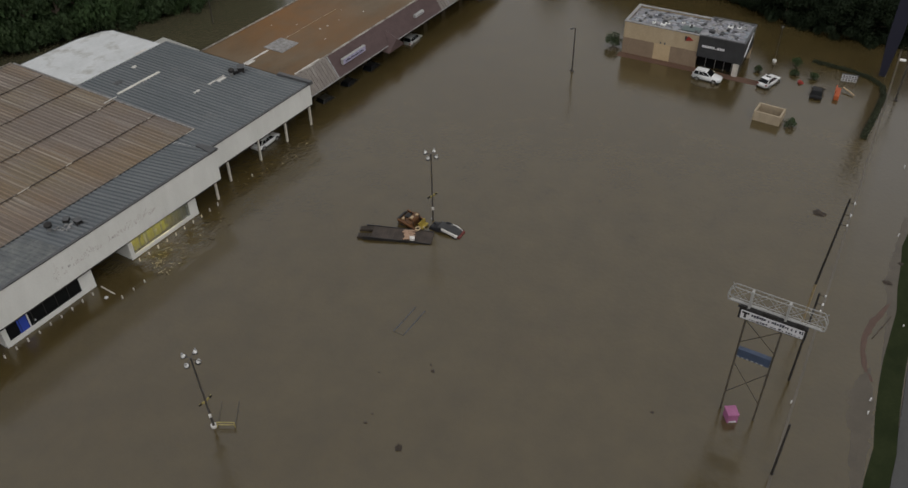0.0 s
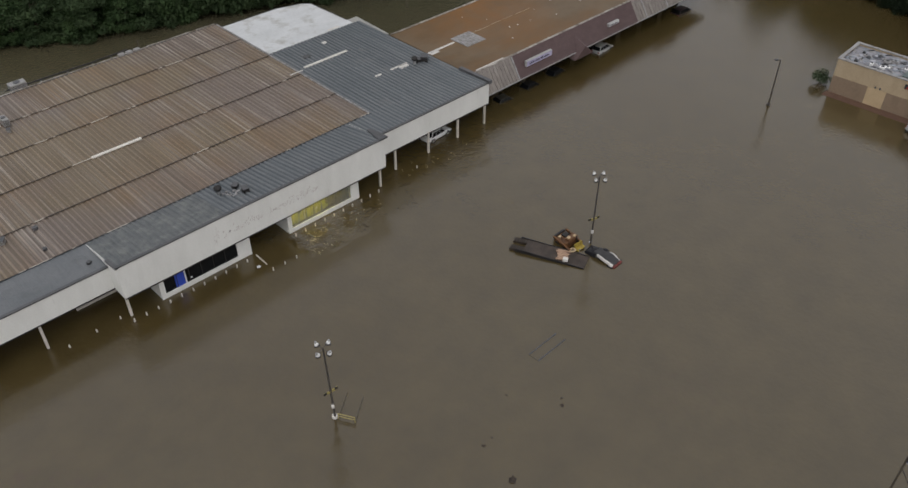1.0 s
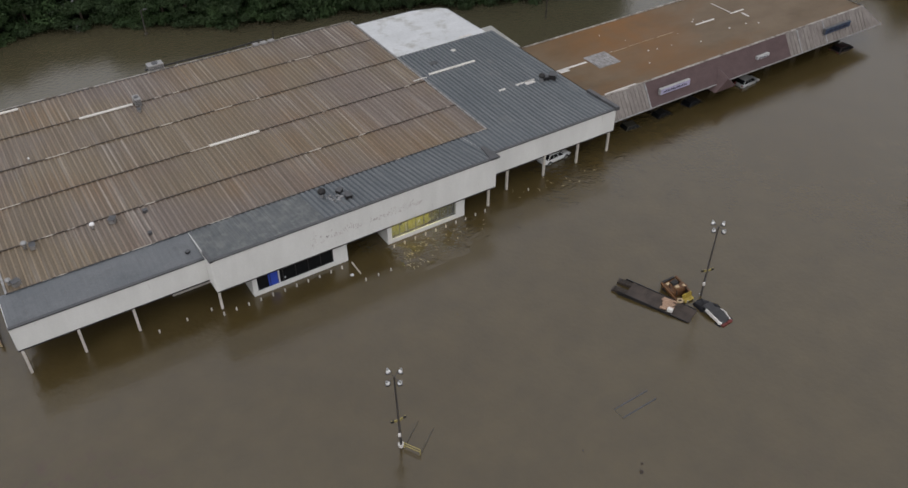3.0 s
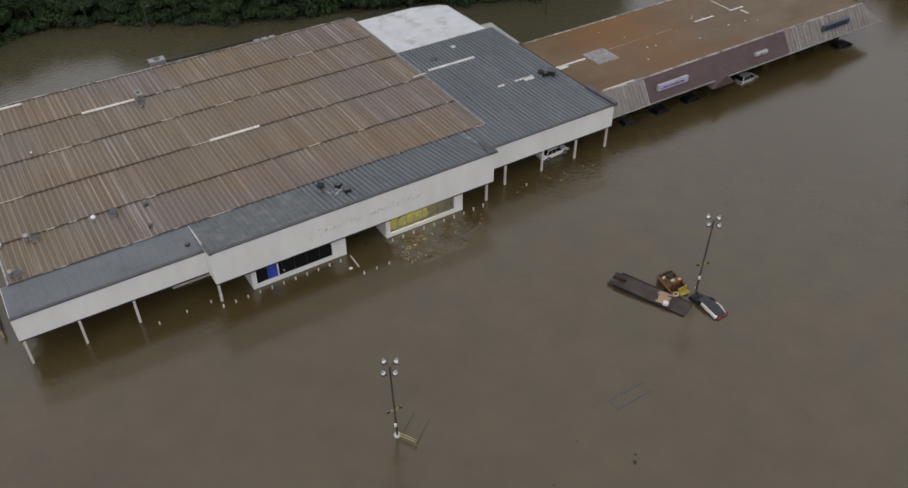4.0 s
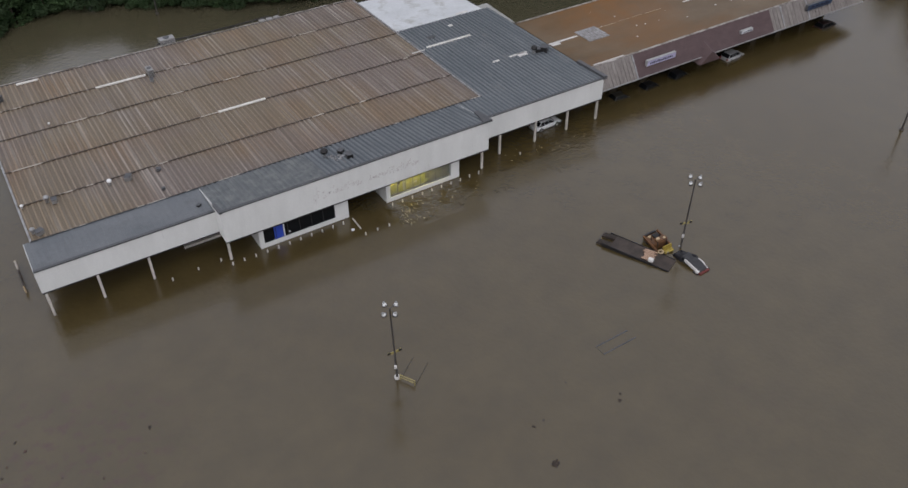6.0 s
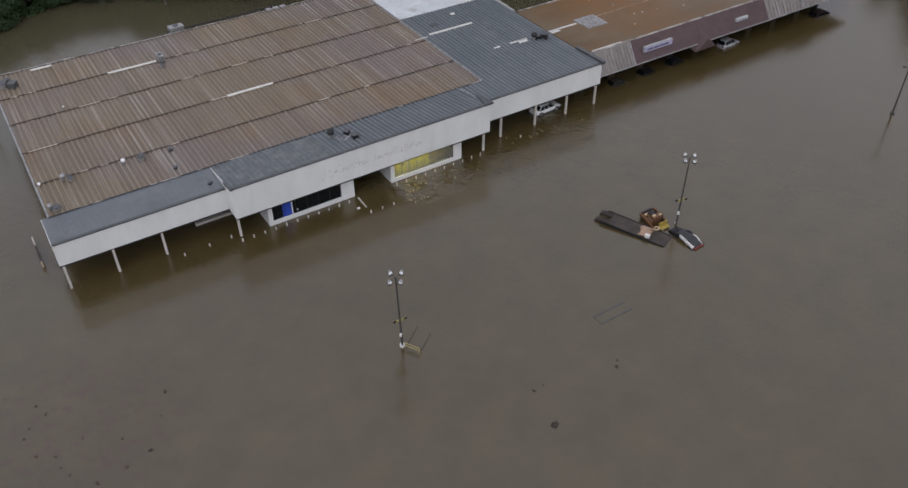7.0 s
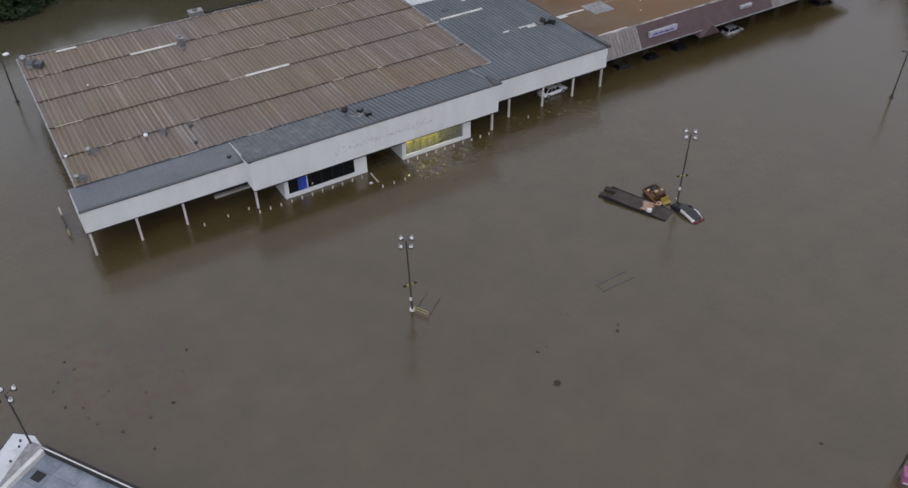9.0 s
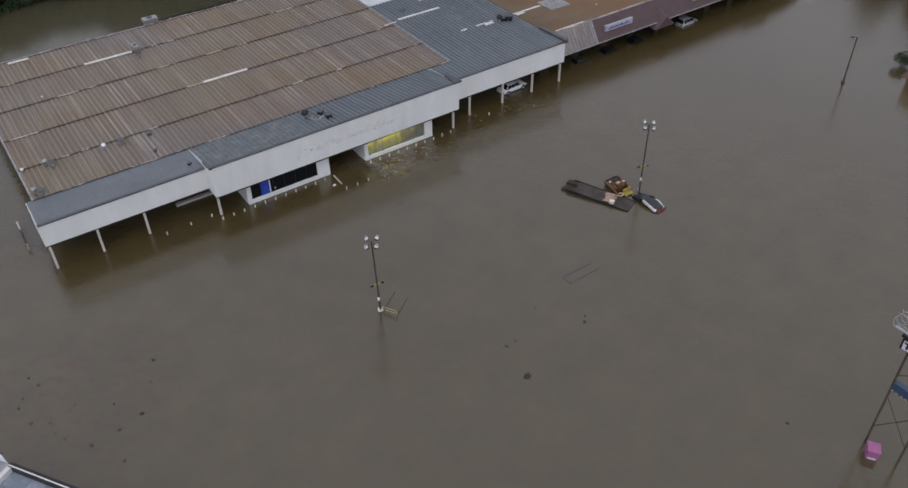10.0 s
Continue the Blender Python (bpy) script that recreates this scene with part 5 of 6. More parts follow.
for row, (back, gap) in enumerate(((3.0, 3.4), (8.5, 4.6), (15, 5.6), (23, 6.5), (32, 7.5))):
    for (xa, ya), (xb, yb) in zip(bank, bank[1:]):
        if row > 2 and xa > 30:
            continue
        length = math.hypot(xb - xa, yb - ya)
        nx, ny = -(yb - ya) / length, (xb - xa) / length
        k = max(1, round(length / gap))
        for i in range(k):
            f = (i + rt.uniform(0.2, 0.8)) / k
            low = xa <= 30
            spots.append((xa + (xb - xa) * f + nx * (back + rt.uniform(-0.8, 1.2)), ya + (yb - ya) * f + ny * (back + rt.uniform(-0.8, 1.2)), (0.95 if low else 1.0) + (0.1 if low else 0.22) * row, 0.85 + 0.1 * row if low else 1.9))
n_bank = len(spots)
bank2 = [(160, 45), (148, 20), (139, -2), (134, -20), (127.0, -37), (122.8, -45), (120.4, -55), (121.5, -64), (127, -80)]
for row, (back, gap) in enumerate(((4.0, 3.6), (10, 4.4), (16, 5.2), (23, 6))):
    for (xa, ya), (xb, yb) in zip(bank2, bank2[1:]):
        length = math.hypot(xb - xa, yb - ya)
        k = max(1, round(length / gap))
        for i in range(k):
            f = (i + rt.uniform(0.2, 0.8)) / k
            spots.append((xa + (xb - xa) * f + back + rt.uniform(-0.6, 1.0), ya + (yb - ya) * f + rt.uniform(-0.6, 0.6), 0.8 + 0.14 * row, (1.5 if ya > -25 else 1.2) + 0.08 * row))
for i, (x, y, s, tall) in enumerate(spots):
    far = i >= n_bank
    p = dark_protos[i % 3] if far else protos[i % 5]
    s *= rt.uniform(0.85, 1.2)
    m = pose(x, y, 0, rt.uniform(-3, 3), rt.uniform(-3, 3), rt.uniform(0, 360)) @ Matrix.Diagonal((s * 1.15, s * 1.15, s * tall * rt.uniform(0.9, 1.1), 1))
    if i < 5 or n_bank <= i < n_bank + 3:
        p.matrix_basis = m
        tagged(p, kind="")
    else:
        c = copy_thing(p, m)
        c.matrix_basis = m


def shrub(name, x, y, r, h, label, mat="leaf_b", seed=1):
    t = thing(name, label, "shrub", pose(x, y, 0))
    bm = B()
    rr = random.Random(seed)
    for k in range(5):
        a = k * 1.26
        rod(bm, (0, 0, -0.4), (math.cos(a) * r * 0.5, math.sin(a) * r * 0.5, h * 0.6), 0.04, 0.015, 5)
    part("stems", bm, "bark", t)
    sp = [(math.cos(a) * r * 0.5, math.sin(a) * r * 0.5, h * rr.uniform(0.3, 0.7), r * 0.55) for a in (0, 1.2, 2.5, 3.7, 5)] + [(0, 0, h * 0.75, r * 0.6)]
    piece("foliage", leaf_mesh("foliage", sp, 320, 0.1, mat, seed), t)
    return t


shrub("shrub", 100.2, -26.0, 1.5, 2.3, "round green shrub at the restaurant's corner", "leaf_b", 21)
shrub("shrub", 88.9, -57.75, 0.9, 1.1, "dark sodden bush beside the dumpster enclosure", "leaf_b", 22)
shrub("shrub", 107.9, -53.9, 0.9, 1.6, "small green bush above the flood", "leaf_a", 23)
shrub("shrub", 105.0, -54.4, 0.8, 0.7, "low green bush nearly covered by water", "leaf_b", 24)
shrub("shrub", 105.2, -57.3, 0.8, 0.9, "low dark bush nearly covered by water", "leaf_b", 25)
shrub("shrub", 103.4, -49.2, 0.7, 0.9, "low dark bush at the restaurant's end wall", "leaf_b", 26)

# clipped hedge that bends along the car park's corner
hedge = thing("hedge", "clipped green hedge bending round the lot's corner", "hedge")
sp = []
line = [(110.9, -56.2), (110.5, -60.9), (109.6, -64.6), (107.6, -66.9), (104.4, -67.6), (97.4, -67.5), (90.5, -67.3)]
for (xa, ya), (xb, yb) in zip(line, line[1:]):
    k = max(2, round(math.hypot(xb - xa, yb - ya) / 0.4))
    for i in range(k):
        f = i / k
        sp.append((xa + (xb - xa) * f, ya + (yb - ya) * f, 0.16, 0.46))
piece("foliage", leaf_mesh("foliage", sp, 900, 0.09, "hedge_leaf", 31), hedge)
bm = B()
for x, y, z, r_ in sp[::5]:
    rod(bm, (x, y, -0.6), (x, y, 0.4), 0.05, 0.03, 5)
part("stems", bm, "bark", hedge)

# playground-like clutter near the hedge
ob = thing("orange_barrier", "orange plastic barrier lying half under water", "barrier", pose(101.30, -61.55, -0.1, 0, 0, 5))
bm = B()
soft_box(bm, -1.5, 1.5, -0.35, 0.35, -0.3, 0.8, 0.08)
part("shell", bm, "orange", ob)
bm = B()
hexa(bm, [(-0.4, 0.2, 0.7), (1.3, 0.2, 0.9), (1.3, 0.4, 0.9), (-0.4, 0.4, 0.7), (-0.4, 0.2, 1.1), (1.3, 0.2, 1.2), (1.3, 0.4, 1.2), (-0.4, 0.4, 1.1)])
part("panel", bm, "orange", ob)
bm = B()
rod(bm, (103.6, -61.95, 0.5), (102.4, -63.75, 0.2), 0.11)
solo("plank", bm, "stucco_pale", "pale loose plank floating by the barrier", "plank")
bm = B()
rod(bm, (102.8, -56.1, -0.3), (102.5, -55.7, 0.35), 0.45, 0.3, 12)
solo("bucket", bm, "red", "red plastic tub bobbing in the flood", "tub")
mb = thing("menu_board", "white two-row menu board rising from the flood", "sign", pose(106.9, -62.1, -0.5, 0, 0, 100) @ Matrix.Diagonal((0.9, 0.9, 0.9, 1)))
for dx in (-0.9, 0.9):
    bm = B()
    rod(bm, (dx, 0, -1), (dx, 0, 1.5), 0.06)
    part("leg", bm, "trim", mb)
bm = B()
soft_box(bm, -1.3, 1.3, -0.1, 0.1, 0.5, 1.9, 0.04)
part("cabinet", bm, "trim", mb)
for z0 in (0.6, 1.25):
    bm = B()
    box(bm, -1.2, 1.2, -0.13, -0.1, z0, z0 + 0.5)
    panel = part("panel", bm, "sign_white", mb)
    for k in range(5):
        bm = B()
        box(bm, -1.1 + k * 0.46, -0.78 + k * 0.46, -0.15, -0.13, z0 + 0.12, z0 + 0.38)
        part("print_bar", bm, "trim", panel)
    bm = B()
    box(bm, -1.2, 1.2, 0.1, 0.13, z0, z0 + 0.5)
    panel = part("panel", bm, "sign_white", mb)
    for k in range(5):
        bm = B()
        box(bm, -1.1 + k * 0.46, -0.78 + k * 0.46, 0.13, 0.15, z0 + 0.12, z0 + 0.38)
        part("print_bar", bm, "trim", panel)
bp = thing("sign_pylon", "tall thick navy sign pole rising from the hedge", "sign pole", pose(111.75, -66.2, 0))
part("column", prism(B(), [(-0.4, -1), (0.4, -1), (0.5, 0.5), (0.95, 6.5), (0.95, 19), (-0.95, 19), (-0.95, 6.5), (-0.5, 0.5)], -0.5, 0.5), "navy", bp)
part("base", soft_box(B(), -0.5, 0.5, -0.5, 0.5, -1, 0.12, 0.04), "patch_gray", bp)
gl = thing("lamp_post", "slim dark lamp post on a white round footing", "lamp post", pose(107.85, -50.55, 0))
part("shaft", rod(B(), (0, 0, 0.2), (0, 0, 5.9), 0.07, 0.05), "pole", gl)
part("footing", rod(B(), (0, 0, -1), (0, 0, 0.4), 0.36, 0.3, 14), "reflector", gl, "white painted footing")
part("lamp_head", soft_box(B(), -0.3, 0.3, -0.15, 0.15, 5.85, 6.0, 0.03), "trim", gl)


# ---- car park lights ----
def flood_pole(name, label, x, y, h, turn=0.0, sign_z=None, base=True, foot=0.0, lean=0.0):
    """A slim steel pole with four round floodlight heads on a cross arm."""
    t = thing(name, label, "lamp post", pose(x, y, foot, 0, lean, 0) @ pose(0, 0, 0, 0, 0, turn), group="four-headed car park lights")
    bm = B()
    h -= foot
    rod(bm, (0, 0, 0.0 if foot else -1.5), (0, 0, h), 0.13 if not foot else 0.09, 0.075, 10)
    part("shaft", bm, "pole", t)
    if base:
        bm = B()
        rod(bm, (0, 0, -1.5), (0, 0, 0.22), 0.34, 0.3, 14)
        part("footing", bm, "patch_white", t)
    for s in (-1, 1):
        bm = B()
        rod(bm, (-0.54, -0.64 * s, h), (0.54, 0.64 * s, h), 0.035)
        part("cross_arm", bm, "pole", t)
    for sx in (-1, 1):
        for sy in (-1, 1):
            cx, cy = sx * 0.55, sy * 0.66
            tip = Vector((sx * 0.25, sy * 0.25, 1)).normalized() * -1
            top = Vector((cx, cy, h + 0.1))
            bm = B()
            rod(bm, top, top + tip * 0.26, 0.14, 0.2, 14)
            head = part("lamp_head", bm, "reflector", t)
            bm = B()
            rod(bm, top + tip * 0.23, top + tip * 0.32, 0.25, 0.27, 16)
            part("rim", bm, "black", head)
            bm = B()
            rod(bm, top - tip * 0.16, top + tip * 0.02, 0.08, 0.12, 10)
            part("ballast", bm, "steel", head)
    if sign_z:
        for s, dz in ((-1, 0.0), (1, 0.0)):
            bm = B()
            hexa(bm, [(s * 0.1, -0.04, sign_z - 0.22), (s * 0.7, -0.04, sign_z - 0.12), (s * 0.7, 0.04, sign_z - 0.12), (s * 0.1, 0.04, sign_z - 0.22),
                      (s * 0.1, -0.04, sign_z + 0.06), (s * 0.7, -0.04, sign_z + 0.16), (s * 0.7, 0.04, sign_z + 0.16), (s * 0.1, 0.04, sign_z + 0.06)])
            arm = part("aisle_sign", bm, "yellow_sign", t, "yellow aisle marker board")
            arm.matrix_basis = pose(0, 0, 0, 0, 0, 27)
            bm = B()
            box(bm, s * 0.42, s * 0.72, -0.055, 0.055, sign_z - 0.12, sign_z + 0.14)
            part("mark", bm, "black", arm)
        bm = B()
        soft_box(bm, -0.16, 0.1, -0.3, -0.1, 1.6, 1.98, 0.03)
        part("meter_box", bm, "patch_white", t)
    return t


flood_pole("flood_light_pole", "four-headed floodlight pole with yellow aisle boards in water", 7.07, -25.72, 9.45, -32, 3.75, True, 0.0, -1.9)
flood_pole("flood_light_pole", "four-headed floodlight pole beside the sunken trailer", 44.45, -26.02, 9.45, -44, 3.6, False)
flood_pole("flood_light_pole", "four-headed floodlight pole rising from a gray roof's edge", -30.08, -25.58, 9.5, -20, None, False, 3.14)


def cobra_pole(x, y, h, turn, label, heads=1):
    t = thing("street_lamp", label, "lamp post", pose(x, y, 0, 0, 0, turn))
    bm = B()
    rod(bm, (0, 0, -1.5), (0, 0, h), 0.14, 0.1, 10)
    part("shaft", bm, "pole", t)
    bm = B()
    rod(bm, (0, 0, -1), (0, 0, 0.25), 0.3, 0.28, 12)
    part("footing", bm, "pole", t)
    for k in range(heads):
        s = 1 if k == 0 else -1
        bm = B()
        rod(bm, (0, 0, h - 0.05), (s * 0.6, 0, h + 0.02), 0.04)
        part("arm", bm, "pole", t)
        bm = B()
        r_ = 0.17 if heads == 1 else 0.3
        soft_box(bm, *sorted((s * 0.45, s * (0.95 if heads == 1 else 1.25))), -r_, r_, h - 0.06, h + 0.14, 0.04)
        part("lamp_head", bm, "trim" if heads == 1 else "reflector", t)
    return t


cobra_pole(88.5, -23.95, 7.35, 150, "dark slim parking lamp with a small head")
cobra_pole(104.2, -69.3, 6.3, 90, "dark lamp post with pale heads by the kerb", 2)
cobra_pole(-20.45, 43.3, 7.2, 200, "lamp post with pale head behind the store", 2)
cobra_pole(13.0, 69.6, 4.2, 0, "slim dark pole in the water behind the store")


def utility_pole(x, y, h, label, guard=0.0, lean=(0, 0)):
    t = thing("utility_pole", label, "pole", pose(x, y, 0, 0, 0, 0))
    bm = B()
    rod(bm, (0, 0, guard), (lean[0], lean[1], h), 0.12, 0.09, 10)
    part("shaft", bm, "wood", t)
    bm = B()
    rod(bm, (0, 0, -1.5), (0, 0, guard + 0.001), 0.12, 0.12, 10)
    part("butt", bm, "wood_low" if guard else "wood", t)
    return t


def fittings(t, zs, dx=0.0, dy=0.0):
    """Short brackets with pale insulators on a pole's road side."""
    for z in zs:
        part("bracket", rod(B(), (dx, dy, z), (dx, dy - 0.55, z + 0.05), 0.035, seg=6), "wood", t)
        part("insulator", rod(B(), (dx, dy - 0.55, z), (dx, dy - 0.55, z + 0.22), 0.09, 0.06, 8), "reflector", t)


fittings(utility_pole(40.3, -69.95, 11.4, "dark bare timber pole beside the road"), (11.2, 10.2, 9.4))
fittings(utility_pole(48.9, -69.1, 16.0, "tall dark bare pole with an ochre lower guard", 5.6, (0.45, -0.4)), (15.6, 14.2, 13.0), 0.4, -0.36)
utility_pole(28.45, -71.45, 6.7, "short dark bare timber pole beside the road")
utility_pole(73.2, 38.8, 9.0, "thin dark pole behind the shops")

# ---- the roadside pylon sign ----
py = thing("pylon_sign", "tall two-legged roadside sign with lattice crown and white panel", "sign", pose(33.6, -67.0, 0, 0, 0, 0))
ya, yb = 1.7, -1.35
for y in (ya, yb):
    bm = B()
    soft_box(bm, -0.085, 0.085, y - 0.085, y + 0.085, -1.5, 14.3, 0.02)
    part("leg", bm, "leg_brown", py)
for z0, z1 in ((2.2, 6.2), (8.7, 11.4)):
    for p, q in (((0, ya, z0), (0, yb, z1)), ((0, yb, z0), (0, ya, z1))):
        bm = B()
        rod(bm, p, q, 0.05, seg=6)
        part("brace", bm, "leg_brown", py)
bm = B()
soft_box(bm, -0.32, 0.22, -3.25, 2.4, 11.62, 12.82, 0.05)
cab = part("cabinet", bm, "black", py, "black sign cabinet")
bm = B()
box(bm, -0.36, -0.319, -3.05, 2.2, 11.74, 12.64)
part("face", bm, "sign_white", cab, "white sign face")
bm = B()
box(bm, -0.39, -0.36, 1.72, 1.9, 11.92, 12.42)
box(bm, -0.39, -0.36, 1.5, 2.1, 12.37, 12.54)
part("emblem", bm, "black", cab)
rp = random.Random(21)
for z0, z1, y1, end in ((12.24, 12.56, 1.3, -2.95), (11.84, 12.02, 1.4, -2.95)):
    while y1 > end:
        w = rp.uniform(0.1, 0.24)
        bm = B()
        box(bm, -0.385, -0.36, y1 - w, y1, z0 + rp.choice((0, 0, 0.05)), z1 - rp.choice((0, 0.06, 0.1)))
        part("letter_bar", bm, "navy", cab)
        y1 -= w + rp.choice((0.05, 0.06, 0.08, 0.2))
bm = B()
soft_box(bm, -0.25, 0.25, yb + 0.1, ya - 0.1, 7.15, 8.1, 0.04)
blue = part("lower_cabinet", bm, "blue_panel", py, "weathered blue lower sign panel")
for i in range(6):
    bm = B()
    box(bm, -0.28, -0.249, ya - 0.35 - i * 0.42, ya - 0.12 - i * 0.42, 7.2, 7.3)
    part("letter_bar", bm, "truss", blue)
# lattice crown
YA, YB, ZA, ZB = 3.5, -4.35, 13.22, 14.68
for xx in (-0.25, 0.25):
    for pts in (((xx, YA, ZA), (xx, YB, ZA)), ((xx, YA - 0.3, ZB), (xx, YB + 0.3, ZB))):
        bm = B()
        rod(bm, *pts, 0.042, seg=6)
        part("chord", bm, "truss", py)
    for y0, s in ((YA, 1), (YB, -1)):
        bm = B()
        bow = [(xx, y0 + s * (0.22 * math.sin(math.pi * k / 6) - 0.3 * k / 6), ZA + (ZB - ZA) * k / 6) for k in range(7)]
        for p, q in zip(bow, bow[1:]):
            rod(bm, p, q, 0.048, seg=6)
        part("end_bow", bm, "truss", py, "bowed end of the lattice crown")
    n = 5
    for i in range(n):
        a, b = YA + (YB - YA) * i / n, YA + (YB - YA) * (i + 1) / n
        for p, q in (((xx, a, ZA), (xx, b, ZB)), ((xx, a, ZB), (xx, b, ZA))):
            bm = B()
            rod(bm, p, q, 0.024, seg=5)
            part("lattice_bar", bm, "truss", py)
for y in (ya, yb):
    bm = B()
    soft_box(bm, -0.25, 0.25, y - 0.1, y + 0.1, 12.85, 14.74, 0.02)
    part("upright", bm, "truss", py)
bm = B()
box(bm, -0.14, 0.14, -4.2, 3.35, 13.04, 13.16)
part("crown_base", bm, "truss", py)
for y in (2.2, 0.2, -0.4, -2.6):
    bm = B()
    soft_box(bm, -0.4, -0.12, y - 0.35, y + 0.35, 12.84, 13.1, 0.04)
    part("floodlight", bm, "black", py)
pb = thing("utility_box", "bright pink metal box beside the sign's legs", "box", pose(32.7, -66.45, 0, 0, 0, 35))
bm = B()
soft_box(bm, -0.55, 0.55, -0.5, 0.5, -0.8, 0.95, 0.04)
part("housing", bm, "pink", pb)
bm = B()
soft_box(bm, -0.6, 0.6, -0.55, 0.55, 0.95, 1.1, 0.04)
part("lid", bm, "pink", pb)
bm = B()
box(bm, -0.57, -0.55, -0.35, 0.35, 0.05, 0.25)
part("label_plate", bm, "sign_white", pb)

# ---- sunken truck, its trailer and the yellow loader ----
TD = -66.4
tr = thing("flatbed_trailer", "dark flatbed trailer awash to its deck", "trailer", pose(37.95, -20.5, -0.08, 0, 2.3, TD))
for i in range(11):
    bm = B()
    a = 0.9 + i * 0.655
    box(bm, a, a + 0.645, -1.12, 1.12, 0.42 + 0.004 * (i % 2), 0.5 + 0.004 * (i % 2))
    part("deck_board", bm, "deck", tr)
for s in (-1, 1):
    bm = B()
    box(bm, -0.0, 8.1, s * 1.16 - 0.05, s * 1.16 + 0.05, 0.05, 0.56)
    part("side_rail", bm, "black", tr)
    bm = B()
    hexa(bm, [(-0.75, s * 0.72 - 0.36, 0.0), (0.88, s * 0.72 - 0.36, 0.2), (0.88, s * 0.72 + 0.36, 0.2), (-0.75, s * 0.72 + 0.36, 0.0),
              (-0.75, s * 0.72 - 0.36, 0.3), (0.88, s * 0.72 - 0.36, 0.5), (0.88, s * 0.72 + 0.36, 0.5), (-0.75, s * 0.72 + 0.36, 0.3)])
    ramp_ob = part("ramp", bm, "mulch", tr, "dark rusty loading ramp")
    for k in range(4):
        bm = B()
        box(bm, -0.5 + k * 0.36, -0.42 + k * 0.36, s * 0.72 - 0.34, s * 0.72 + 0.34, 0.3 + k * 0.045, 0.4 + k * 0.045)
        part("cleat", bm, "black", ramp_ob)
bm = B()
soft_box(bm, 8.0, 8.2, -1.1, 1.1, 0.1, 0.52, 0.04)
part("headboard", bm, "deck", tr)
ld = thing("timber_load", "pale broken timber lying on the trailer deck", "timber", pose(39.95, -25.4, 0.25, 0, 1.5, TD + 8))
rl = random.Random(9)
for i in range(7):
    bm = B()
    y = -0.8 + i * 0.26
    a = rl.uniform(-0.8, -0.4)
    hexa(bm, [(a, y, 0.04), (a + rl.uniform(0.9, 1.6), y, 0.04), (a + rl.uniform(0.9, 1.6), y + 0.22, 0.04), (a, y + 0.22, 0.04), (a, y, 0.14), (a + 1.2, y, 0.16), (a + 1.3, y + 0.22, 0.14), (a, y + 0.22, 0.16)])
    part("board", bm, "wood_pale", ld)
bm = B()
soft_box(bm, 0.2, 0.8, -1.05, -0.55, 0.05, 0.45, 0.08)
part("sack", bm, "patch_white", ld, "white sack")

tk = thing("truck", "black tractor truck sunk to its hood with white stripes", "truck", pose(43.4, -28.6, -1.65, 0, 0, -87))
bm = B()
prism(bm, [(-0.9, 1.0), (-0.9, 2.35), (0.6, 2.35), (0.75, 2.2), (1.75, 2.02), (1.95, 1.8), (2.0, 0.9)], -0.62, 0.62, "y")
bmesh.ops.bevel(bm, geom=list(bm.edges), offset=0.09, segments=2, profile=0.5, affect="EDGES")
part("hood", bm, "hood_gray", tk, "dark gray rounded hood", smooth=True)
bm = B()
hexa(bm, [(-2.4, -0.95, 0.8), (-0.3, -0.95, 0.8), (-0.3, 0.95, 0.8), (-2.4, 0.95, 0.8), (-2.0, -0.6, 1.95), (-0.75, -0.7, 2.2), (-0.75, 0.7, 2.2), (-2.0, 0.6, 1.95)])
bmesh.ops.bevel(bm, geom=list(bm.edges), offset=0.1, segments=2, profile=0.5, affect="EDGES")
part("cab", bm, "car_black", tk, smooth=True)
bm = B()
hexa(bm, [(-0.27, -0.8, 1.95), (-0.22, -0.8, 1.95), (-0.22, 0.8, 1.95), (-0.27, 0.8, 1.95), (-0.66, -0.75, 2.2), (-0.61, -0.75, 2.2), (-0.61, 0.75, 2.2), (-0.66, 0.75, 2.2)])
part("windshield", bm, "car_glass", tk)
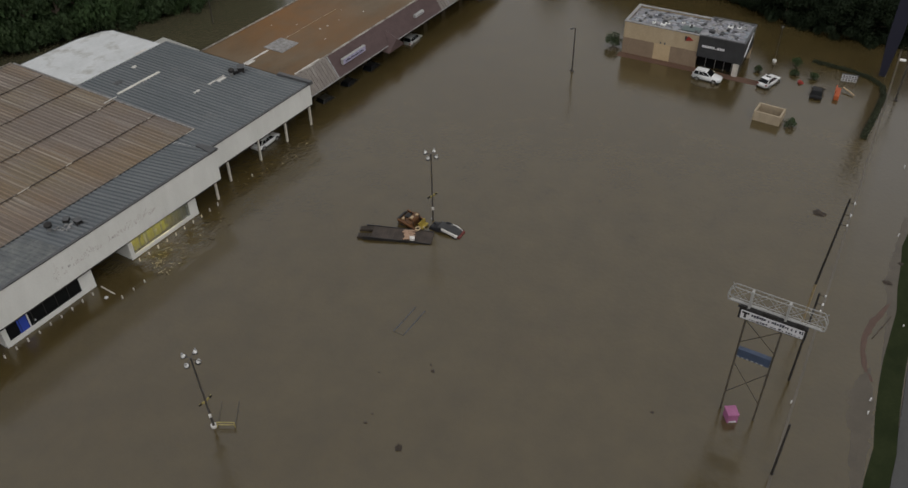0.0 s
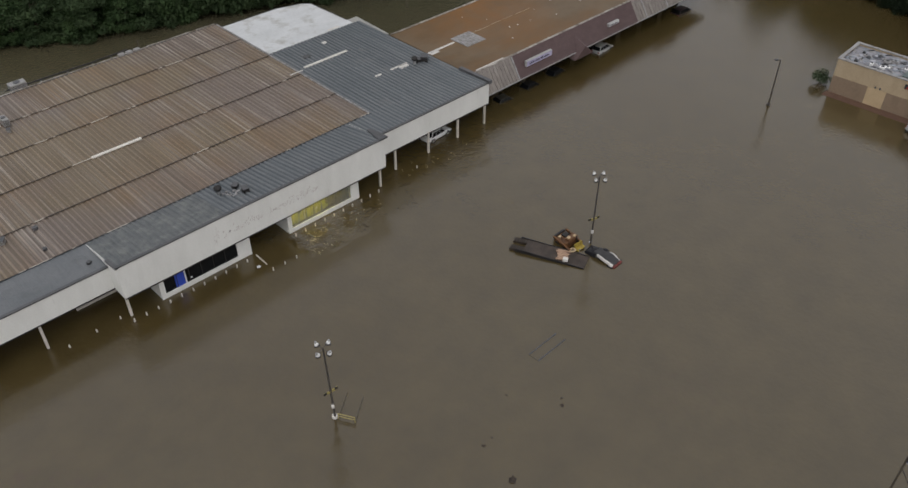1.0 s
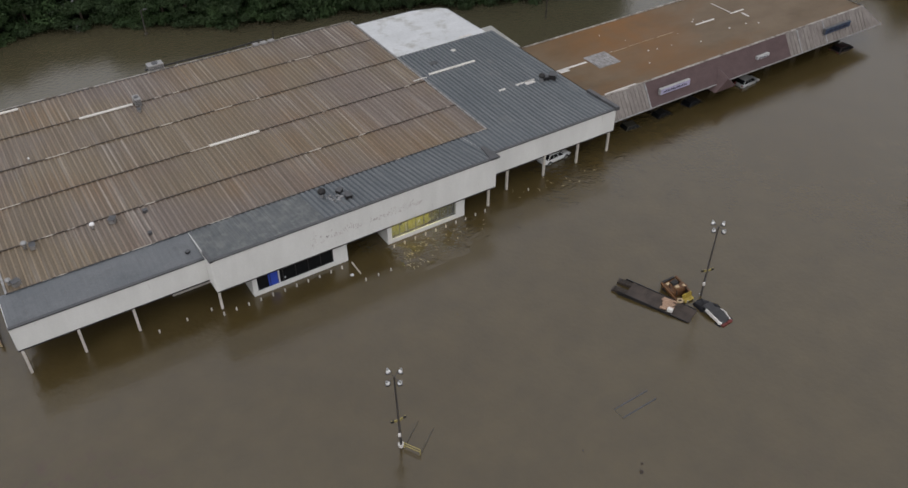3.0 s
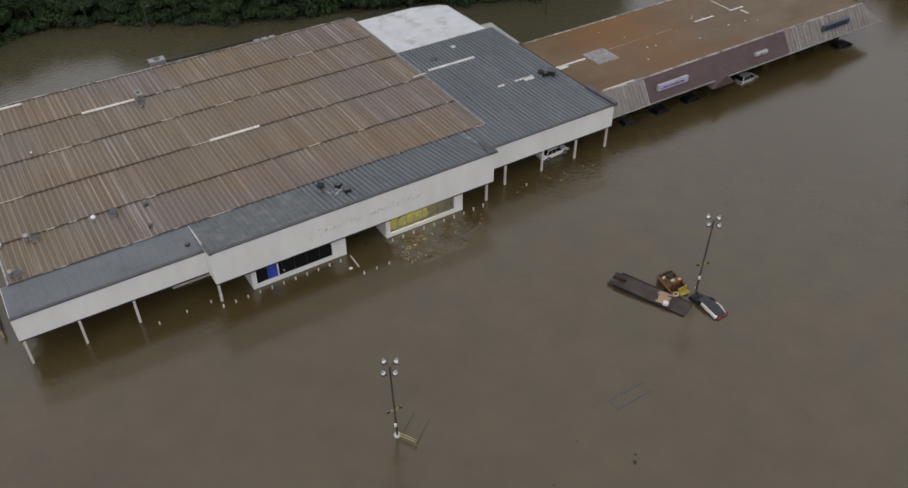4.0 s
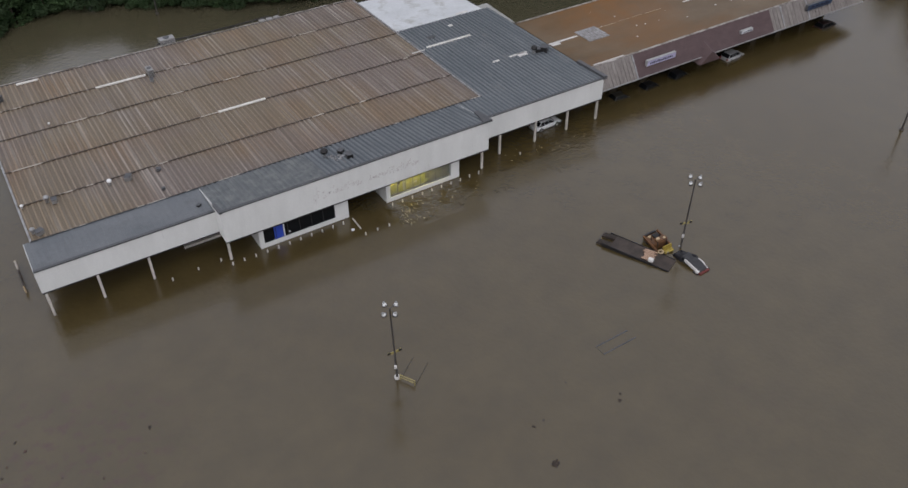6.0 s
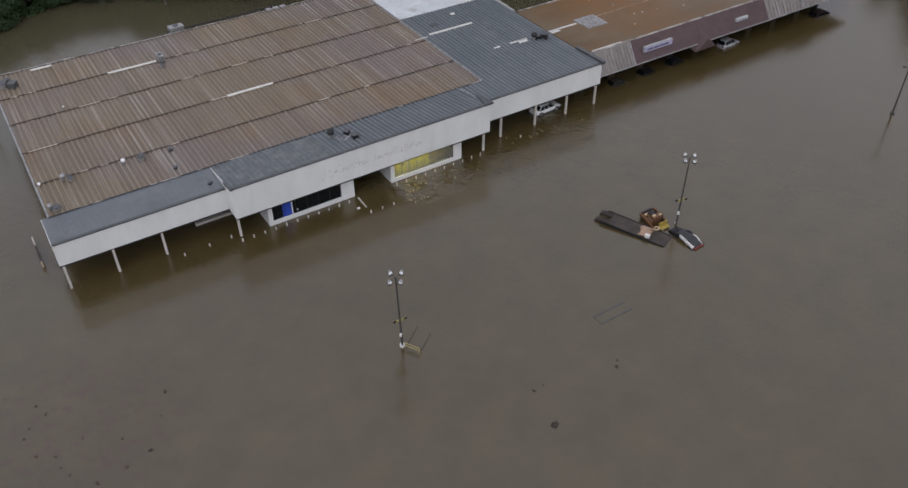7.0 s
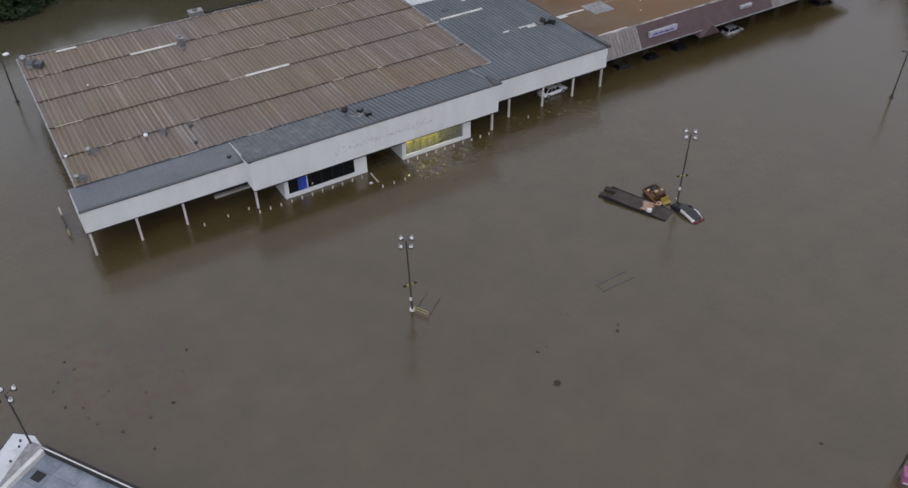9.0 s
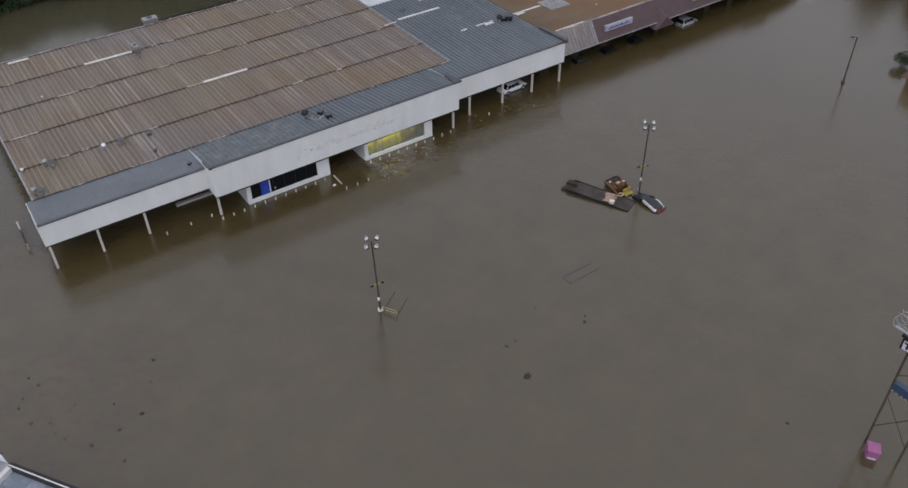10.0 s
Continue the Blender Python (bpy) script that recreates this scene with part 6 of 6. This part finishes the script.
for s in (-1, 1):
    x0 = -0.35 if s < 0 else 0.5
    bm = B()
    arc = [(x0 + (1.75 - x0) * k / 6, s * (0.62 + 0.12 * math.sin(math.pi * k / 6)), 2.3 - 0.42 * (k / 6) ** 2) for k in range(7)]
    for p, q in zip(arc, arc[1:]):
        hexa(bm, [(p[0], p[1] - 0.1, p[2] - 0.3), (q[0], q[1] - 0.1, q[2] - 0.3), (q[0], q[1] + 0.1, q[2] - 0.3), (p[0], p[1] + 0.1, p[2] - 0.3),
                  (p[0], p[1] - 0.07, p[2]), (q[0], q[1] - 0.07, q[2]), (q[0], q[1] + 0.07, q[2]), (p[0], p[1] + 0.07, p[2])])
    part("hood_edge", bm, "patch_white", tk, "white painted hood edge")
    bm = B()
    soft_box(bm, 1.4, 1.85, s * 0.68 - 0.2, s * 0.68 + 0.2, 1.6, 1.98 if s < 0 else 1.85, 0.1)
    part("nose_panel", bm, "patch_white", tk)
    bm = B()
    soft_box(bm, 1.2, 2.0, s * 0.85 - 0.22, s * 0.85 + 0.22, 1.0, 1.72, 0.1)
    part("fender", bm, "car_black", tk)
    bm = B()
    rod(bm, (-2.55, s * 0.95, 0.6), (-2.55, s * 0.95, 1.95), 0.08)
    part("exhaust_stack", bm, "chrome", tk)
    bm = B()
    soft_box(bm, 1.85, 2.2, s * 0.4 - 0.38, s * 0.4 + 0.38, 1.3, 1.84, 0.1)
    part("bumper_half", bm, "dull_red", tk, "dull red bumper")
    part("wheel", rod(B(), (1.3, s * 0.8, 0.5), (1.3, s * 1.1, 0.5), 0.5, seg=16), "rubber", tk)
bm = B()
bmesh.ops.create_uvsphere(bm, u_segments=16, v_segments=8, radius=1.0, matrix=Matrix.Translation((0.8, -2.2, 1.02)) @ Matrix.Diagonal((1.05, 1.05, 0.6, 1)))
part("roof_fairing", bm, "mud_skin", tk, "mud-coated fairing barely breaking the surface", smooth=True)

bm = B()
bmesh.ops.create_uvsphere(bm, u_segments=14, v_segments=8, radius=0.5, matrix=Matrix.Translation((-0.05, 0.6, 1.95)) @ Matrix.Diagonal((1.2, 0.9, 0.95, 1)))
part("air_cleaner", bm, "car_black", tk, smooth=True)

lo_ = thing("skid_loader", "rusty yellow compact loader tipped in the flood", "loader", pose(42.5, -24.5, -0.38, 8, -5, -97))
bm = B()
soft_box(bm, -1.6, 0.4, -0.85, 0.85, 0.2, 1.15, 0.12)
part("chassis", bm, "yellow", lo_, smooth=True)
bm = B()
soft_box(bm, -1.75, -1.45, -0.8, 0.8, 0.3, 1.3, 0.06)
part("rear_door", bm, "black", lo_)
for p in ((-0.5, -0.6), (-0.5, 0.6), (0.7, -0.6), (0.7, 0.6)):
    bm = B()
    rod(bm, (p[0], p[1], 1.0), (p[0], p[1], 1.75), 0.05)
    part("cage_post", bm, "black", lo_)
bm = B()
soft_box(bm, 0.1, 0.85, -0.7, 0.7, 1.72, 1.84, 0.04)
part("cage_roof", bm, "yellow", lo_)
bm = B()
soft_box(bm, -0.4, 0.1, -0.3, 0.3, 0.95, 1.45, 0.06)
part("seat", bm, "black", lo_)
for s in (-1, 1):
    bm = B()
    hexa(bm, [(-1.5, s * 0.95 - 0.1, 1.15), (1.15, s * 0.95 - 0.1, 0.6), (1.15, s * 0.95 + 0.1, 0.6), (-1.5, s * 0.95 + 0.1, 1.15),
              (-1.5, s * 0.95 - 0.1, 1.42), (1.15, s * 0.95 - 0.1, 0.85), (1.15, s * 0.95 + 0.1, 0.85), (-1.5, s * 0.95 + 0.1, 1.42)])
    part("lift_arm", bm, "yellow", lo_)
    for xw in (-1.05, 0.25):
        part("wheel", rod(B(), (xw, s * 0.75, 0.35), (xw, s * 1.05, 0.35), 0.42, seg=14), "rubber", lo_)
bm = B()
soft_box(bm, -1.2, -0.5, -0.1, 0.65, 1.14, 1.35, 0.05)
part("hatch", bm, "black", lo_)
bm = B()
prism(bm, [(1.05, 0.3), (1.6, 0.25), (1.65, 0.4), (1.22, 0.5), (1.18, 1.05), (1.05, 1.05)], -0.2, 0.95, "y")
part("bucket", bm, "yellow_bright", lo_)
for x0, x1, y0, y1, z in ((-1.25, -0.9, -0.6, -0.2, 1.14), (0.25, 0.6, -0.55, -0.15, 1.82), (0.5, 0.8, 0.2, 0.5, 1.82)):
    bm = B()
    soft_box(bm, x0, x1, y0, y1, z, z + 0.14, 0.04)
    part("panel", bm, "stucco_pale", lo_)

bm = B()
ringv = []
for i in range(18):
    a = 2 * math.pi * i / 18
    ringv.append([bm.verts.new((1.3 + math.cos(a) * r_, -0.65 + math.sin(a) * r_, z)) for r_, z in ((0.36, 0.62), (0.36, 0.74), (0.22, 0.74), (0.22, 0.62))])
for i in range(18):
    for k in range(4):
        bm.faces.new((ringv[i][k], ringv[i][(k + 1) % 4], ringv[(i + 1) % 18][(k + 1) % 4], ringv[(i + 1) % 18][k]))
part("hose_coil", bm, "stucco_pale", lo_, "cream coiled hose")

# glints of light on the choppy water by the lit window, modelled as tan streaks
fr = random.Random(12)
bm = B()
for i in range(84):
    fx = 20.2 + abs(fr.gauss(0, 1.6)) if i < 40 else fr.uniform(21, 32) if i < 64 else fr.uniform(38, 51)
    fy = fr.uniform(-5.4, -2.0) if i < 40 else fr.uniform(-3.6, -1.7) if i < 64 else fr.gauss(-0.6, 0.8)
    turn, step, wide = fr.uniform(0, 6.28), fr.uniform(0.05, 0.12), fr.uniform(0.015, 0.045)
    for k in range(fr.randint(2, 5)):
        gx, gy = fx + step * math.cos(turn), fy + step * math.sin(turn)
        nx, ny = -math.sin(turn) * wide, math.cos(turn) * wide
        hexa(bm, [(fx - nx, fy - ny, 0.002), (gx - nx, gy - ny, 0.002), (gx + nx, gy + ny, 0.002), (fx + nx, fy + ny, 0.002),
                  (fx - nx * 0.6, fy - ny * 0.6, 0.02), (gx - nx * 0.6, gy - ny * 0.6, 0.02), (gx + nx * 0.6, gy + ny * 0.6, 0.02), (fx + nx * 0.6, fy + ny * 0.6, 0.02)])
        fx, fy, turn, wide = gx, gy, turn + fr.uniform(-0.7, 0.7), wide * 0.85
solo("foam_streaks", bm, "foam", "thin tan streaks painted as light glints on choppy water", "foam", kind="stuff")

# ---- rails and small things in the open water ----
def rack(x, y, turn, label, mats=("yellow_sign", "yellow_sign")):
    t = thing("cart_corral", label, "cart corral", pose(x, y, 0, 0, 0, turn))
    for s in (0, 1):
        bm = B()
        rod(bm, (0, s * 1.65, -1), (0, s * 1.65, 0.72), 0.045)
        part("post", bm, mats[0], t)
    for z in (0.35, 0.7):
        bm = B()
        rod(bm, (0, 0, z), (0, 1.65, z), 0.045)
        part("rail", bm, mats[0], t)
    for s in (0, 1):
        bm = B()
        rod(bm, (0, s * 1.65, 0.06), (3.1, s * 1.65 + 0.33, 0.02), 0.06, seg=6)
        part("side_rail", bm, "mud_skin", t)
    return t


rack(8.0, -27.5, 30, "yellow cart corral rail awash beside the lamp footing")
sunk = thing("cart_corral", "sunken dark cart corral whose rails just show", "cart corral", pose(26.0, -33.6, 0, 0, 0, 2))
for y in (-0.55, 0.65):
    bm = B()
    rod(bm, (0, y, -0.02), (4.2, y - 0.1, 0.0), 0.08, seg=6)
    part("side_rail", bm, "trim", sunk)
bm = B()
rod(bm, (0, -0.55, -0.01), (0, 0.65, -0.01), 0.06, seg=6)
part("end_rail", bm, "mud_skin", sunk)
yb_ = thing("yellow_rack", "yellow and dark rack standing by the store's end wall", "rack", pose(-20.85, 6.6, 0, 0, 0, 0))
for y in (0, 2.5, 5.0):
    bm = B()
    rod(bm, (0, y, -1), (0, y, 0.9), 0.1)
    part("post", bm, "stucco_pale", yb_)
for z in (0.3, 0.8):
    bm = B()
    box(bm, -0.09, 0.09, 0, 5.0, z - 0.14, z + 0.14)
    part("rail", bm, "tar", yb_)


bm = B()
hexa(bm, [(14.85, -3.1, 0.0), (15.0, -3.1, 0.0), (15.05, -0.8, 0.02), (14.9, -0.8, 0.02), (14.85, -3.1, 0.05), (15.0, -3.1, 0.05), (15.05, -0.8, 0.07), (14.9, -0.8, 0.07)])
solo("plank", bm, "offwhite", "pale loose plank floating before the shop entrance", "plank")
bm = B()
soft_box(bm, 13.82, 14.2, -2.95, -2.65, -0.05, 0.14, 0.05)
solo("foam_block", bm, "sign_white", "small white foam block floating by the entrance", "foam block")


def debris(x, y, r, seed, label="dark clump of floating debris", mat="mulch", thick=0.14):
    rr = random.Random(seed)
    bm = B()
    bmesh.ops.create_icosphere(bm, subdivisions=2, radius=r)
    for v in bm.verts:
        k = 1 + 1.1 * noise.noise(Vector(v.co) * (2.6 / r) + Vector((seed * 3.7, 0, 0)))
        v.co = Vector((v.co.x * k * 1.3, v.co.y * k, v.co.z * k * thick))
    solo("floating_debris", bm, mat, label, "debris", pose(x, y, 0.02, 0, 0, rr.uniform(0, 180)), group="floating debris")


for i, (x, y, r_) in enumerate(((13.9, -41.9, 0.34), (-18.2, -24.7, 0.17), (-15.0, -18.7, 0.13), (23.4, -39.5, 0.16), (14.7, -37.6, 0.13), (29.6, -60.0, 0.13), (-25.8, -13.9, 0.12),
                                (-27.5, -17.3, 0.09), (-21.2, -29.0, 0.1), (20.5, -35.0, 0.08), (69.7, -66.1, 0.6), (60.3, -75.6, 0.4), (64.5, -76.4, 0.3), (24.0, -38.9, 0.1), (15.9, -37.5, 0.08))):
    debris(x, y, r_, i + 1)
for i, (x, y) in enumerate(((-16.2, -21.3), (-20.0, -22.0), (-20.5, -25.3), (-23.0, -20.0), (-26.9, -16.3), (-27.0, -19.9), (-28.1, -11.4), (-24.9, -23.5), (-23.1, -25.6), (-25.4, -22.3), (-25.5, -20.8), (-25.2, -15.4))):
    debris(x, y, 0.07 + 0.03 * (i % 3), 40 + i, "silty brown clump of sodden litter", "soaked", 0.15)
mat_line = thing("driftwood", "thin dark drift branch at the verge", "branch")
bm = B()
rod(bm, (50.4, -75.8, 0.04), (54.8, -76.9, 0.1), 0.06, 0.04)
part("stick", bm, "bark", mat_line)
for x, y in ((85.6, -73.4), (69.8, -75.2), (53.7, -78.2), (37.4, -70.85), (41.6, -77.2), (39.8, -77.3)):
    m_ = thing("marker_post", "tiny white marker post by the road", "post", pose(x, y, 0), group="road markers")
    bm = B()
    rod(bm, (0, 0, -0.3), (0, 0, 0.4), 0.06)
    part("tube", bm, "reflector", m_)

# ---- silt and drowned paving that shows along the verge ----
def shoal(line, mat, label, seed):
    """A low ribbon of silt with an uneven outline along (x, y, half width) stations."""
    r = random.Random(seed)
    st = []
    for (xa, ya, wa), (xb, yb, wb2) in zip(line, line[1:]):
        k = max(2, int(math.hypot(xb - xa, yb - ya) / 0.5))
        for i in range(k):
            f = i / k
            st.append((xa + (xb - xa) * f, ya + (yb - ya) * f, wa + (wb2 - wa) * f))
    st.append(line[-1])
    bm = B()
    rings = []
    for i, (x, y, w) in enumerate(st):
        p, q = st[max(i - 1, 0)], st[min(i + 1, len(st) - 1)]
        d = Vector((q[0] - p[0], q[1] - p[1], 0)).normalized()
        nrm = Vector((-d.y, d.x, 0))
        u, v = w * r.uniform(0.7, 1.25), w * r.uniform(0.7, 1.25)
        rings.append([bm.verts.new(Vector((x, y, z)) + nrm * s) for s, z in ((u, -0.05), (u * 0.8, 0.008), (0, 0.02), (-v * 0.8, 0.008), (-v, -0.05))])
    for a, b2 in zip(rings, rings[1:]):
        for k in range(4):
            bm.faces.new((a[k], a[k + 1], b2[k + 1], b2[k]))
    solo("silt_bank", bm, mat, label, "silt", kind="structure")


shoal([(57.5, -76.6, 0.1), (55.3, -76.0, 0.35), (52.5, -75.3, 0.45), (50.2, -75.1, 0.4), (48, -75.3, 0.35), (45.9, -75.9, 0.3), (44.2, -76.9, 0.15)], "red_silt", "curved reddish silt bank barely awash", 1)
shoal([(74, -75.4, 0.3), (66, -75.8, 0.7), (60, -76.2, 0.9), (55, -76.9, 0.6), (51, -77.2, 0.4), (47, -77.5, 0.3)], "gray_silt", "gray silt lying along the verge", 2)
shoal([(46.0, -76.4, 0.15), (43.5, -76.2, 0.9), (41, -76.4, 1.5), (38, -77.0, 1.2), (35, -77.4, 0.9), (31, -77.9, 0.5), (26, -78.4, 0.3)], "gray_silt", "gray silt lying along the verge", 3)

# ---- the gray-roofed building beside the near light pole ----
nb = thing("corner_building", "low building with gray membrane roof and white parapet", "building", pose(-29.25, -27.54, 0, 0, 0, -56.4))
bm = B()
box(bm, 0, 22, -14, 0, -2, 3.6)
part("wall", bm, "wall", nb)
for i in range(9):
    bm = B()
    x0 = i * 2.44 + (0.3 if i == 0 else 0.0)
    box(bm, 0, (i + 1) * 2.44 - 0.03 - x0, -1.35, 0, 3.6, 3.72)
    sheet = mesh_of("roof_sheet", bm, "near_roof")
    for j in range(10):
        piece("roof_sheet", sheet, nb, pose(x0, -0.16 - 1.37 * j, 0.004 * ((i + j) % 2)))
for y0, y1, z1, mat in ((-0.16, -0.03, 4.17, "black"), (-0.03, 0.09, 4.2, "patch_white"), (0.09, 0.36, 4.16, "black")):
    bm = B()
    box(bm, 0, 22, y0, y1, 3.3, z1)
    part("parapet" if mat != "black" else "gutter", bm, mat, nb, "thin white metal parapet" if mat != "black" else "")
bm = B()
soft_box(bm, -0.02, 0.4, -14, -0.12, 3.4, 4.25, 0.03)
part("parapet", bm, "patch_white", nb, "broad white metal parapet")
bm = B()
soft_box(bm, 1.05, 2.0, -2.5, -1.65, 3.72, 3.8, 0.02)
part("hatch", bm, "black", nb)
bm = B()
prism(bm, [(-0.05, -9.5), (-0.05, 0.0), (-1.1, 0.62), (-2.67, 1.23), (-4.55, 0.65), (-4.17, -0.82), (-1.95, -9.5)], -1, 2.9, "z")
part("side_roof", bm, "membrane", nb, "white sheeted lower roof")
bm = B()
prism(bm, [(-4.2, -0.84), (-4.58, 0.66), (-2.67, 1.26), (-2.67, 1.34), (-4.68, 0.7), (-4.28, -0.86), (-2.05, -9.5), (-1.97, -9.5)], 2.6, 2.98, "z")
part("roof_edge", bm, "trim", nb)
bm = B()
prism(bm, [(-0.05, -7), (-0.05, 0.0), (-1.1, 0.6), (-2.4, 0.55), (-1.58, -2.73), (-0.5, -7)], 2.9, 3.13, "z")
part("roof_wedge", bm, "patch_gray", nb)
for x, y in ((-2.9, -0.2), (-2.4, -1.6), (-3.3, 0.3), (-1.9, -3.4)):
    bm = B()
    rod(bm, (x, y, 2.9), (x, y, 3.05), 0.1, seg=10)
    part("vent_stub", bm, "trim", nb)
bm = B()
box(bm, -3.9, 0.7, 4.5, 5.0, -1, 0.3)
solo("low_wall", bm, "offwhite", "pale low wall awash beneath the store canopy", "wall")
